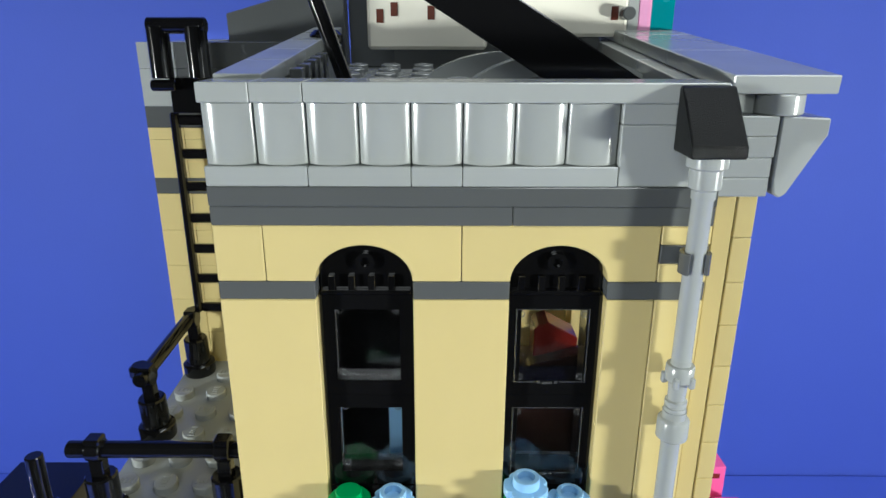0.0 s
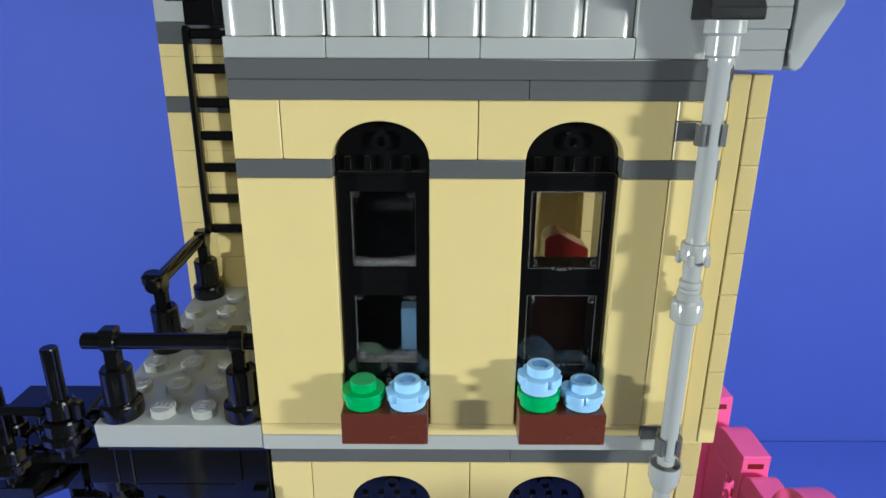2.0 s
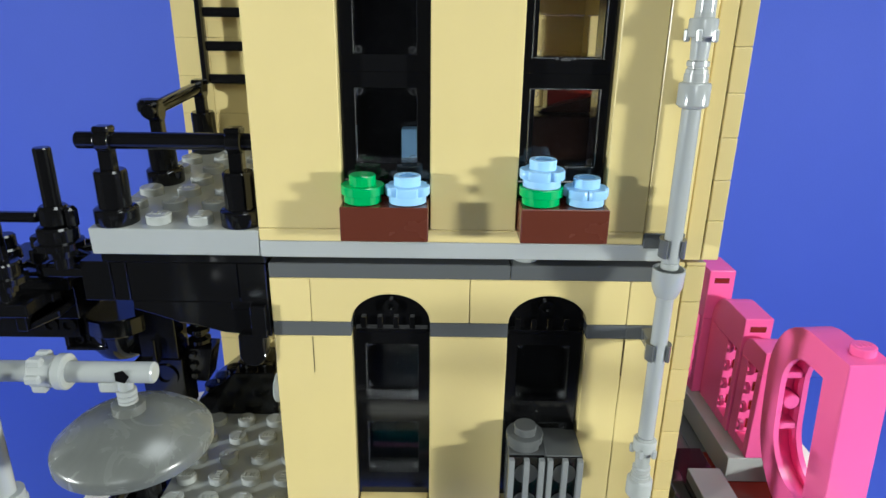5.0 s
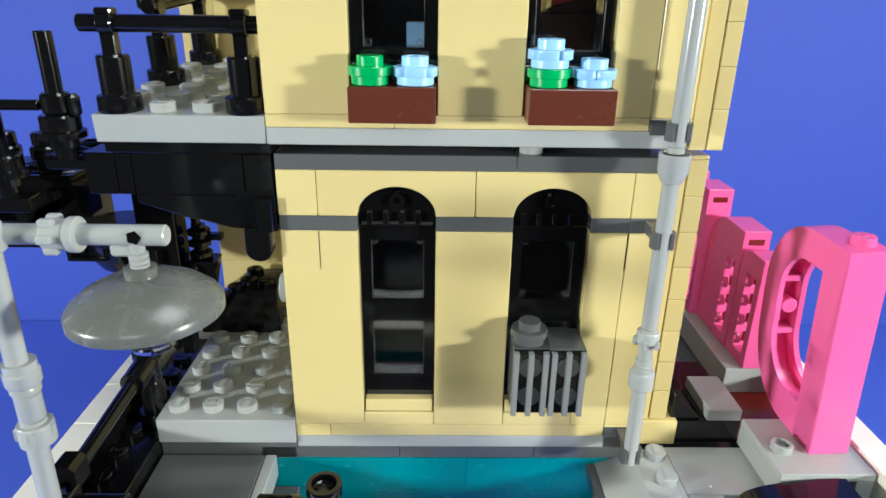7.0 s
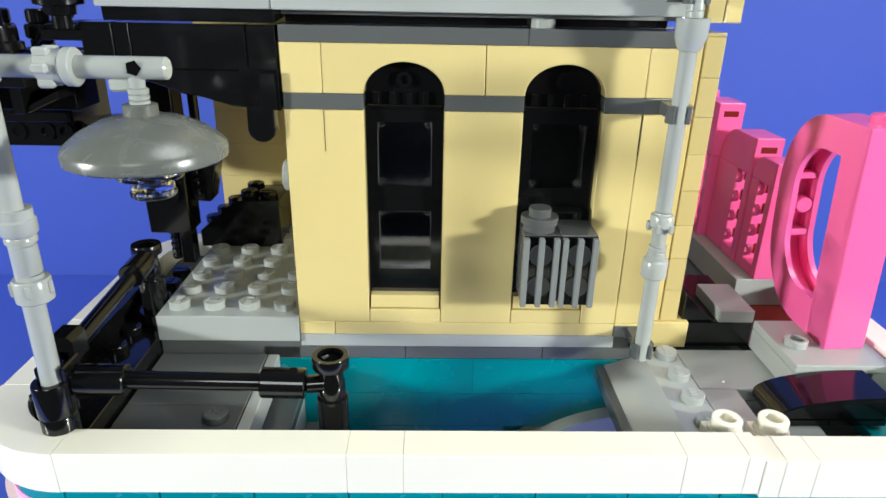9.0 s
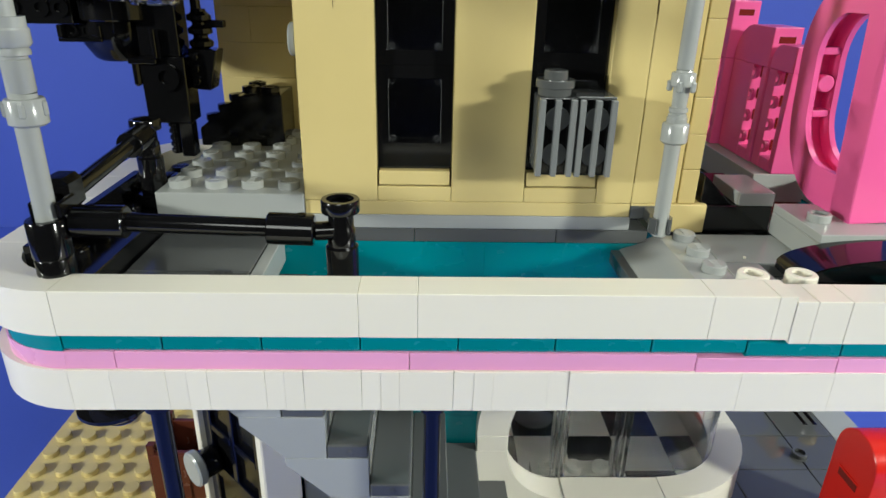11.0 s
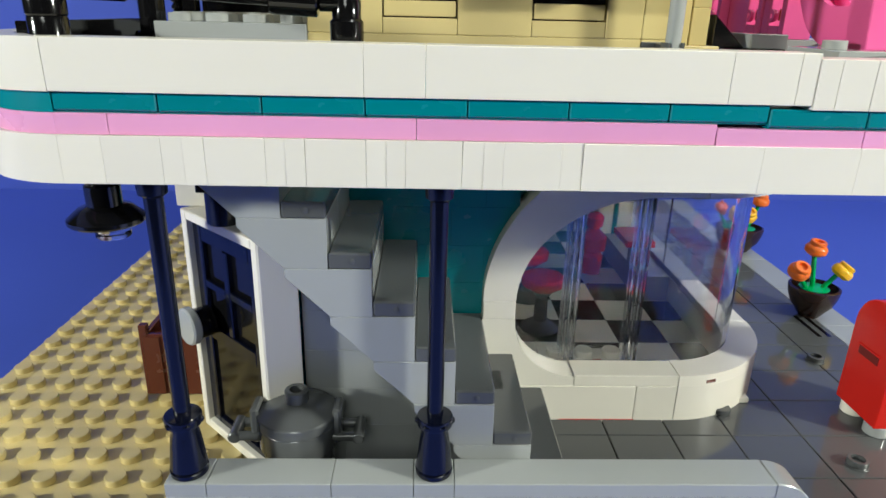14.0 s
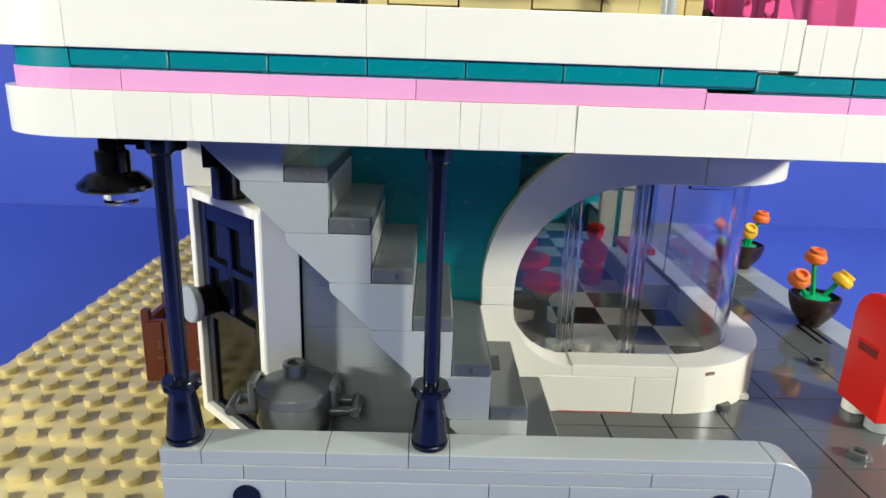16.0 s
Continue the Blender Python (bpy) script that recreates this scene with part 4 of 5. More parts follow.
for z0 in (25.52, 15.44):
    for k in range(5):
        a = 2 * math.pi * k / 5 + 0.4
        block("joint_lug", PX + 0.29 * math.cos(a) - 0.07, PX + 0.29 * math.cos(a) + 0.07, PY + 0.29 * math.sin(a) - 0.07, PY + 0.29 * math.sin(a) + 0.07, z0, z0 + 0.26, LGREY, pipe, e=0.03)
for zc, yw in ((28.0, 0), (20.85, 0), (18.2, 0.5), (11.75, 0.5)):
    clip = block("clip_plate", 9.0, 9.98, yw - 0.01, yw + 0.4, zc, zc + 0.4, DGREY, pipe)
    block("clip_stem", PX - 0.16, PX + 0.16, PY + 0.24, yw, zc + 0.03, zc + 0.37, DGREY, clip)
    for sx in (-1, 1):
        arc = [(0.3 * math.cos(a), 0.3 * math.sin(a)) for a in [radians(-50 + 14 * k) for k in range(9)]]
        ari = [(0.22 * math.cos(a), 0.22 * math.sin(a)) for a in [radians(-50 + 14 * k) for k in range(9)]]
        plan_strip("clip_jaw", [(PX + sx * x, PY + y) for x, y in arc], [(PX + sx * x, PY + y) for x, y in ari], zc, zc + 0.42, DGREY, clip)
hopper = [(0.0, 30.38), (0.0, 30.6), (0.84, 31.58), (0.98, 31.58), (0.98, 30.38)]


def hopper_mesh():
    v, f = prism(hopper, 1.0, 0.03)
    return [(y, x, z) for x, y, z in v], [g[::-1] for g in f]


put("hopper", to_mesh(("hopper",), hopper_mesh, ROUGHBLACK), (9.0, -1.03, -0.05), pipe, label="grained black sloping rain hopper")

# ---- window boxes and flowers ----


def round_plate(name, mat, x, y, z, parent=None, **tags):
    return lathe(name, [(0, 0), (0.41, 0), (0.425, 0.015), (0.425, 0.19), (0.475, 0.195), (0.49, 0.21), (0.49, 0.385), (0.475, 0.4), (0.3, 0.402), (0.3, 0.6), (0.28, 0.62), (0, 0.62)], mat, (x, y, z), parent, n=36, **tags)


def flower_plate(x, y, z, parent=None, mat=SKY, turn=0, **tags):
    """A round plate with five petals and a hollow stud."""
    verts, faces, n = [], [], 60
    rows = [(0.4, 0.0, 0), (0.42, 0.015, 0), (0.42, 0.185, 0), (0.455, 0.19, 1), (0.465, 0.205, 1), (0.465, 0.38, 1), (0.45, 0.395, 1), (0.3, 0.4, 0), (0.3, 0.6, 0), (0.285, 0.615, 0), (0.2, 0.615, 0), (0.19, 0.45, 0)]

    def geometry():
        for r, z1, lobed in rows:
            for k in range(n):
                a = 2 * math.pi * k / n
                rr = r + (0.035 - 0.09 * max(0.0, math.cos(5 * a)) ** 6 if lobed else 0)
                verts.append((rr * math.cos(a), rr * math.sin(a), z1))
        for i in range(len(rows) - 1):
            for k in range(n):
                j = (k + 1) % n
                faces.append([i * n + k, i * n + j, (i + 1) * n + j, (i + 1) * n + k])
        faces.append([k for k in range(n)][::-1])
        faces.append([(len(rows) - 1) * n + k for k in range(n)])
        return verts, faces

    return put("flower", to_mesh(("flower",), geometry, mat, 40), (x, y, z), parent, (0, 0, turn), **tags)


for x in (2, 6):
    box = thing("window_box", (x + 1, -0.35, 21.2), "reddish brown window box below a window", "window box", "window boxes")
    trough = block("trough", x + 0.02, x + 1.98, -0.72, 0.25, 21.2, 22.0, BROWN, box)
    for sx in (0.5, 1.5):
        stud(x + sx, -0.24, 21.98, BROWN, trough)
round_plate("leaf_plate", GREEN, 2.5, -0.24, 22.01, label="round green plate on the window box", category="round plate", group="leaf plates")
round_plate("leaf_plate", GREEN, 6.5, -0.24, 22.01, label="round green plate below a blue flower", category="round plate", group="leaf plates")
flower_plate(3.5, -0.24, 22.01, label="light blue flower plate on the window box", category="flower", group="blue flowers", turn=20)
flower_plate(7.5, -0.24, 22.01, label="light blue flower plate on the window box", category="flower", group="blue flowers", turn=50)
flower_plate(6.5, -0.24, 22.41, label="light blue flower stacked on a green plate", category="flower", group="blue flowers")

# ---- air conditioner ----
ac = thing("air_conditioner", (7.05, 0, 13.25), "grey window air conditioner with slatted grilles", "air conditioner")
block("case", 6.1, 8.0, -0.25, 0.9, 13.3, 15.2, DGREY, ac)
for x in (6.08, 7.08):
    grille = block("grille", x + 0.02, x + 0.95, -0.36, -0.25, 13.25, 15.2, BLACK, ac, e=0.01)
    for k in range(3):
        block("slat", x + 0.39 * k, x + 0.16 + 0.39 * k, -0.54, -0.34, 13.25, 15.2, MGREY, grille, e=0.02)
    for z in (13.8, 14.7):
        lathe("fan_hub", rod(0.31, 0.06, 0.02), DGREY, (x + 0.48, -0.35, z), grille, (90, 0, 0))
block("top_tile", 7.05, 8.02, -0.36, 0.9, 15.2, 15.26, DGREY, ac)
round_plate("cap", DGREY, 6.55, 0.2, 15.2, ac)

# ---- pink letters ----


def d_line(y0, y1, z0, z1, r, n=10):
    pts = [(y0, z0 + (z1 - z0) * k / 8) for k in range(9)]
    pts += [(y1 - r + r * math.sin(math.pi / 2 * k / n), z1 - r * 1.15 + r * 1.15 * math.cos(math.pi / 2 * k / n)) for k in range(n + 1)]
    pts += [(y1 - r + r * math.cos(math.pi / 2 * k / n), z0 + r * 1.15 - r * 1.15 * math.sin(math.pi / 2 * k / n)) for k in range(n + 1)]
    return pts


outline = d_line(-0.62, 3.0, 12.12, 18.2, 2.0)
narrow, wide = d_line(0.3, 2.2, 13.2, 17.3, 1.2), d_line(0.3, 2.72, 12.9, 17.6, 1.5)
d = thing("letter_d", (14.8, -0.62, 12.1), "glossy hot pink standing letter d, leaning slightly", "letter", "pink sign letters")
for name, x, depth, gap_line in (("face", 14.25, 0.16, narrow), ("core", 14.41, 0.52, wide), ("face", 14.93, 0.16, narrow)):
    v, f = strip(outline, gap_line, depth, True)
    put(name, to_mesh((name, x), lambda: ([(b, a, c) for a, b, c in v], [g[::-1] for g in f]), HOTPINK, 30), (x, 0, 0), d)
block("front_stroke", 14.25, 15.35, -0.635, 0.29, 12.12, 18.2, HOTPINK, d, e=0.03, gap=0)
for z in (14.35, 16.1):
    block("inner_rung", 14.41, 14.93, 2.22, 2.74, z, z + 0.2, HOTPINK, d)
bar("pin", 0.24, (14.67, 2.72, 15.3), (14.67, 2.2, 15.3), HOTPINK, d)
stud(14.9, -0.05, 18.2, HOTPINK, d)
block("base", 14.25, 15.35, -0.62, 0.3, 12.1, 12.15, HOTPINK, d)
d.location.x += 0.22 * S
d.rotation_euler = (0, radians(-3.2), 0)


for name, y0, y1, top, x0 in (("letter_i", 3.6, 5.05, 16.15, 14.45), ("letter_n", 5.1, 7.6, 16.6, 14.4), ("letter_e", 7.65, 9.6, 17.3, 14.1), ("letter_r", 9.65, 11.2, 17.45, 13.95)):
    t = thing(name, (x0 + 0.45, (y0 + y1) / 2, 12.2), "hot pink standing letter seen from its edge", "letter", "pink sign letters")
    n, r = 8, 1.1 if name == "letter_n" else 0.6
    line = [(y0, 15.35), (y0, top)] + [(y1 - r + r * math.sin(math.pi / 2 * k / n), top - r + r * math.cos(math.pi / 2 * k / n)) for k in range(n + 1)] + [(y1, 15.35)]

    def crown(line=line):
        v, f = prism(line, 0.95, 0.025)
        return [(b, a, c) for a, b, c in v], [g[::-1] for g in f]

    put("crown", to_mesh(("crown", y0), crown, HOTPINK, 30), (x0, 0, 0), t)
    block("crown_joint", x0 + 0.94, x0 + 0.955, y0 + 0.9, y0 + 0.92, 15.4, top - 0.1, DRED, t, e=0.002, gap=0)
    block("near_stroke", x0, x0 + 0.95, y0, y0 + 0.3, 12.2, 15.35, HOTPINK, t)
    block("far_stroke", x0, x0 + 0.95, y0 + 0.95, y1, 12.2, 15.35, HOTPINK, t)
    block("foot", x0, x0 + 0.95, y0 + 0.3, y0 + 0.95, 12.2, 12.6, HOTPINK, t)
    for q in range(4):
        lathe("notch", [(0.09, 0.0), (0.2, 0), (0.2, 0.12), (0.09, 0.12), (0.09, 0.0)], HOTPINK, (x0 + 0.02, y0 + 0.92, 12.9 + q * 0.72), t, (0, 90, 0), 18)
        # Flat dark red patch: the shade of a hollow, put into colour.
        block("recess", x0 + 0.3, x0 + 0.65, y0 + 0.935, y0 + 0.952, 12.75 + q * 0.72, 13.12 + q * 0.72, DRED, t, e=0.004, gap=0)
    # The same on the front: a shaded hollow drawn as a dark red sheet.
    block("front_recess", x0 + 0.2, x0 + 0.75, y0 - 0.004, y0 + 0.02, top - 0.5, top - 0.28, DRED, t, e=0.006, gap=0)
block("letter_step", 13.9, 15.7, 3.6, 15, 11.24, 12.2, LGREY, label="light grey ledge under the pink letters", category="ledge")

# ---- hanging lamp on the canopy ----
lamp = thing("street_lamp", (-4.3, -4.0, 11.2), "light grey lamp with a wide dish shade", "lamp")
bar("pole", 0.21, (-4.22, -4.16, 12.2), (-4.15, -4.1, 19.9), LGREY, lamp)
for z0, prof in ((16.62, [(0, 0), (0.3, 0), (0.34, 0.06), (0.34, 0.3), (0.31, 0.34), (0.31, 0.52), (0, 0.52)]), (15.82, [(0, 0), (0.24, 0), (0.25, 0.02), (0.25, 0.58), (0.22, 0.6), (0.22, 0.64), (0.29, 0.66), (0.29, 0.74), (0.26, 0.8), (0, 0.8)]),
                 (15.2, [(0, 0), (0.28, 0), (0.35, 0.05), (0.35, 0.48), (0.33, 0.51), (0.24, 0.52), (0.24, 0.6), (0, 0.6)]), (19.45, rod(0.3, 0.55))):
    joint = lathe("pole_joint", prof, LGREY, (-4.15, -4.1, z0), lamp)
    if z0 == 15.2:
        lugged = joint
for k in range(5):
    a = 2 * math.pi * k / 5
    block("joint_lug", -4.15 + 0.33 * math.cos(a) - 0.07, -4.15 + 0.33 * math.cos(a) + 0.07, -4.1 + 0.33 * math.sin(a) - 0.07, -4.1 + 0.33 * math.sin(a) + 0.07, 15.38, 15.68, LGREY, lugged, e=0.03)
bar("arm", 0.2, (-4.4, -3.9, 19.72), (-0.97, -3.9, 19.72), LGREY, lamp)
bar("arm_joint", 0.34, (-2.75, -3.9, 19.72), (-2.55, -3.9, 19.72), LGREY, lamp)
bar("arm_joint", 0.3, (-3.2, -3.9, 19.72), (-2.75, -3.9, 19.72), LGREY, lamp)
for k in range(6):
    a = math.pi / 3 * k
    block("arm_lug", -3.2, -2.9, -3.9 + 0.3 * math.cos(a) - 0.09, -3.9 + 0.3 * math.cos(a) + 0.09, 19.72 + 0.3 * math.sin(a) - 0.09, 19.72 + 0.3 * math.sin(a) + 0.09, LGREY, lamp, e=0.04)
block("latch", -2.05, -1.5, -4.0, -3.8, 19.3, 19.55, LGREY, lamp, e=0.05)
lathe("hole", [(0, 0), (0.14, 0), (0.14, 0.012), (0, 0.012)], BLACK, (-1.5, -4.1, 19.74), lamp, (90, 0, 0), 5)
lathe("neck", [(0, 0), (0.18, 0), (0.18, 0.06), (0.15, 0.08), (0.18, 0.1), (0.18, 0.16), (0.15, 0.18), (0.18, 0.2), (0.18, 0.28), (0.14, 0.3), (0.14, 0.6), (0, 0.6)], LGREY, (-1.56, -3.9, 19.08), lamp)
shade = lathe("shade", [(0.8, 0.08), (1.38, 0.08), (1.44, 0.12), (1.44, 0.3), (1.4, 0.37), (1.12, 0.6), (0.76, 0.78), (0.32, 0.88), (0.3, 0.88), (0.3, 1.06), (0.27, 1.08), (0, 1.08)], PEWTER, (-1.57, -3.9, 18.02), lamp, n=48, label="pewter grey dish shade")
lathe("shade_inside", [(0, 0.55), (0.9, 0.42), (1.34, 0.12), (1.38, 0.085)], PEWTER, (-1.57, -3.9, 18.02), shade, n=48)
bulb = lathe("bulb", [(0, 0.08), (0.3, 0.08), (0.33, 0.0), (0.39, 0.0), (0.42, 0.03), (0.42, 0.1), (0.39, 0.13), (0.39, 0.34), (0.6, 0.38), (0.62, 0.42), (0.62, 0.9), (0.5, 0.95), (0.5, 0.55), (0.26, 0.5), (0.26, 0.22), (0, 0.22)], CLEAR, (-1.57, -3.9, 17.37), lamp, n=16, label="clear faceted bulb")
bulb.visible_shadow = False

# ---- black railings on the canopy ----


def tall_post(x, y, z, parent, h=1.9):
    lathe("post", [(0, 0), (0.35, 0), (0.35, h - 0.95), (0.3, h - 0.9), (0.3, h - 0.55), (0.27, h - 0.5), (0.27, h - 0.2), (0.39, h - 0.17), (0.41, h - 0.14), (0.41, h + 0.08), (0.39, h + 0.12), (0.29, h + 0.12), (0.29, h - 0.05), (0.2, h - 0.1), (0, h - 0.1)], BLACK, (x, y, z), parent)


rail = thing("front_railing", (-1.5, -3.7, 11.2), "black bar railing at the canopy front", "railing")
tall_post(1.52, -3.5, 11.2, rail, 2.3)
bar("rail_bar", 0.2, (-3.0, -3.84, 13.18), (0.3, -3.66, 13.0), BLACK, rail)
bar("rail_sleeve", 0.34, (-3.85, -3.88, 13.2), (-2.8, -3.84, 13.17), BLACK, rail)
bar("rail_sleeve", 0.34, (0.0, -3.66, 13.0), (0.97, -3.62, 12.95), BLACK, rail)
bar("rail_pin", 0.2, (0.97, -3.62, 12.93), (1.5, -3.55, 12.93), BLACK, rail)
for sx, r in ((-3.45, 0.08), (0.35, 0.06), (0.72, 0.09)):
    lathe("sleeve_hole", [(0, 0), (r, 0), (r, 0.02), (0, 0.02)], BLACK, (sx, -3.64 if sx > 0 else -3.86, 13.3 if sx > 0 else 13.525), rail)
lathe("corner_post", [(0, 0), (0.42, 0), (0.42, 0.5), (0.37, 0.55), (0.37, 1.3), (0.35, 1.34), (0.38, 1.38), (0.38, 2.12), (0.36, 2.15), (0.24, 2.15), (0.24, 1.7), (0, 1.7)], BLACK, (-4.24, -4.16, 11.2), rail)
side_rail = thing("side_railing", (-4.7, -1, 11), "black bar railing along the canopy side", "railing")
tall_post(-4.38, 1.4, 12.1, side_rail, 1.95)
lathe("post_foot", rod(0.5, 0.36, 0.04), BLACK, (-4.38, 1.4, 11.75), side_rail)
bar("rail_bar", 0.2, (-4.35, -2.8, 13.48), (-4.33, 0.4, 13.75), BLACK, side_rail)
block("rail_sleeve", -4.66, -4.06, -3.55, -2.72, 13.2, 13.95, BLACK, side_rail, e=0.12)
bar("rail_sleeve", 0.34, (-4.33, 0.15, 13.73), (-4.33, 1.1, 13.8), BLACK, side_rail)
block("sleeve_clip", -4.2, -3.98, 0.9, 1.2, 13.45, 13.95, BLACK, side_rail, e=0.06)
for x in (-4.47, -3.97):
    block("clip_jaw", x, x + 0.13, -4.3, -3.6, 13.38, 13.72, BLACK, side_rail, e=0.05)

# ---- balcony railing of the top storey ----


def rail_post(x, y, z, parent):
    p = lathe("post", [(0, 0), (0.49, 0), (0.5, 0.03), (0.5, 0.36), (0.46, 0.4), (0.37, 0.42), (0.37, 1.25), (0.33, 1.3), (0, 1.3)], BLACK, (x, y, z), parent)
    block("clip_stem", x - 0.17, x + 0.17, y - 0.15, y + 0.15, z + 1.28, z + 1.75, BLACK, p)
    lathe("clip", rod(0.27, 0.36, 0.03), BLACK, (x - 0.18, y, z + 1.98), p, (0, 90, 0))
    block("clip_lip", x - 0.2, x + 0.2, y - 0.2, y + 0.2, z + 2.16, z + 2.32, BLACK, p, e=0.04)


br = thing("balcony_railing", (-2, 0.5, 21.2), "glossy black balcony railing with a round bar", "railing")
rail_post(-3.5, 0.5, 21.2, br)
rail_post(-0.5, 0.5, 21.2, br)
bar("rail_bar", 0.2, (-4.15, 0.5, 23.18), (0.3, 0.5, 23.18), BLACK, br)
bs = thing("balcony_side_railing", (-3.6, 5, 21.2), "black railing along the balcony side", "railing")
rail_post(-3.55, 3.6, 21.2, bs)
rail_post(-3.5, 6.9, 21.2, bs)
bar("rail_bar", 0.2, (-3.6, 3.2, 23.25), (-3.55, 7.3, 23.25), BLACK, bs)
lathe("bar_end", rod(0.3, 0.4, 0.1), BLACK, (-3.75, 3.7, 23.1), bs)
bs.rotation_euler = (radians(3.8), 0, 0)
bs.location.z += 0.33 * S

# ---- ladder ----
ladder = thing("ladder", (-2.6, 6.9, 23.8), "black ladder on the rear wing wall", "ladder")
for x in (-3.42, -1.75):
    block("stile", x, x + 0.24, 6.8, 7.1, 23.8, 30.2, BLACK, ladder, e=0.06)
for k in range(7):
    block("rung", -3.2, -1.74, 6.84, 7.06, 23.82 + 1.0 * k, 24.12 + 1.0 * k, BLACK, ladder, e=0.05)
block("hook", -3.2, -2.3, 6.6, 7.4, 30.2, 31.2, BLACK, ladder)
bar("hook_pin", 0.16, (-3.6, 6.4, 31.0), (-2.9, 6.4, 31.0), BLACK, ladder)
for x in (-3.25, -2.2):
    bar("hook_post", 0.3, (x, 6.4, 31.2), (x, 6.4, 32.6), BLACK, ladder)
bar("hook_bar", 0.22, (-3.5, 6.4, 32.6), (-1.9, 6.4, 32.6), BLACK, ladder)
lathe("round_knob", rod(0.5, 0.5, 0.15), BLACK, (1.0, 8.6, 32.0), label="black round roof knob", category="knob")

# ---- black fire escape ----
esc = thing("fire_escape", (-3, 1.5, 18), "black fire escape brackets under the balcony", "fire escape")
for a, b in ((-4.66, -3.9), (-3.9, -3.5), (-3.5, -0.76)):
    block("beam", a, b, 0.5, 1.5, 19.12, 20.18, BLACK, esc, gap=0.01)
block("beam_end", -0.76, -0.05, 0.48, 1.5, 19.12, 20.18, BLACK, esc, gap=0.01)
block("beam_plate", -3.9, -0.1, 1.5, 7.0, 19.8, 20.16, BLACK, esc)
extruded("haunch", [(-3.5, 19.12), (-0.05, 19.12), (-0.05, 18.15), (-0.75, 18.2), (-1.25, 18.25), (-2.0, 18.46), (-2.4, 18.52), (-2.65, 18.62), (-3.5, 18.9)], 1.0, BLACK, (0, 0.53, 0), esc)
block("haunch_step", -1.02, -0.06, 0.505, 1.4, 18.9, 19.26, BLACK, esc)
extruded("link", [(-0.85, 18.3), (-0.2, 18.3), (-0.2, 17.75)] + [(-0.52 + 0.35 * math.cos(math.radians(-8 - 16.4 * k)), 17.75 + 0.35 * math.sin(math.radians(-8 - 16.4 * k))) for k in range(11)] + [(-0.86, 17.75)], 0.5, BLACK, (0, 0.3, 0), esc)
block("link_stem", -0.5, -0.1, 0.3, 0.6, 18.2, 19.1, BLACK, esc)


def grille_plate(x0, x1, y0, y1, z):
    """A plate with a raised rim and slanted ribs."""
    g = block("grille_plate", x0, x1, y0, y1, z - 0.36, z - 0.1, BLACK, esc)
    for a, b in ((x0, x0 + 0.16), (x1 - 0.16, x1)):
        block("grille_rim", a, b, y0, y1, z - 0.1, z, BLACK, g)
    for a, b in ((y0, y0 + 0.16), (y1 - 0.16, y1)):
        block("grille_rim", x0 + 0.16, x1 - 0.16, a, b, z - 0.1, z, BLACK, g)
    for k in range(3):
        u, v = y0 + 0.16 + (y1 - y0 - 0.32) * k / 3, y0 + 0.16 + (y1 - y0 - 0.32) * (k + 1) / 3
        if k % 2:
            u, v = v, u
        bar("grille_rib", 0.07, (x0 + 0.1, u, z - 0.06), (x1 - 0.1, v, z - 0.06), BLACK, g, 8)


grille_plate(-5.6, -4.6, 0.5, 2.5, 20.1)
grille_plate(-7.6, -5.62, 1.5, 3.5, 19.3)
UPRIGHT_FOOT = [(0, 0), (0.22, 0), (0.22, 0.28), (0.34, 0.31), (0.36, 0.5), (0.55, 0.54), (0.55, 0.7), (0.46, 0.74), (0.46, 1.04), (0.41, 1.09), (0, 1.09)]
for x, y, z0, top in ((-5.0, 0.5, 20.02, 23.0), (-6.8, 0.8, 18.95, 21.7)):
    bar("upright", 0.2, (x, y, z0 + 1.0), (x, y, top), BLACK, esc)
    lathe("foot", UPRIGHT_FOOT, BLACK, (x, y, z0), esc)
block("foot_plate", -7.4, -6.2, 0.5, 1.5, 18.6, 18.97, BLACK, esc)
block("clip_arm", -7.6, -5.3, 0.3, 0.6, 21.2, 21.45, BLACK, esc, e=0.08)
lathe("clip_ring", rod(0.34, 0.5, 0.06), BLACK, (-5.0, 0.5, 21.12), esc)
block("clip_end", -4.72, -4.46, 0.3, 0.65, 21.05, 21.6, BLACK, esc, e=0.08)
# finger hinges behind the uprights
for x, y, z0 in ((-6.35, 1.9, 19.3), (-7.35, 1.9, 19.3)):
    for k in range(3):
        lathe("hinge_finger", rod(0.36 if k % 2 else 0.28, 0.36, 0.05), BLACK, (x, y, z0 + 0.36 * k), esc, n=16)
bar("hinge_bar", 0.16, (-6.35, 1.75, 19.5), (-5.1, 1.0, 20.35), BLACK, esc)
# hollow bracket under the outer platform
block("bracket_back", -9.0, -5.95, 2.2, 3.5, 17.75, 18.94, BLACK, esc)
block("bracket_top", -8.6, -6.0, 1.3, 2.2, 18.66, 18.93, BLACK, esc)
block("bracket_arm", -7.15, -6.85, 1.3, 2.2, 17.8, 18.66, BLACK, esc)
block("bracket_arm", -8.6, -8.3, 1.3, 2.2, 17.3, 18.66, BLACK, esc)
extruded("bracket_brace", [(-6.85, 17.8), (-6.85, 17.98), (-5.98, 18.42), (-5.98, 18.2)], 0.8, BLACK, (0, 1.4, 0), esc)
for x in (-6.55, -7.6):
    lathe("pin_ring", [(0.14, 0), (0.27, 0), (0.27, 0.06), (0.14, 0.06), (0.14, 0)], BLACK, (x, 2.2, 18.42), esc, (90, 0, 0), 18)
block("stair_box", -9.6, -6.9, 3.6, 6.0, 16.4, 18.7, BLACK, esc)
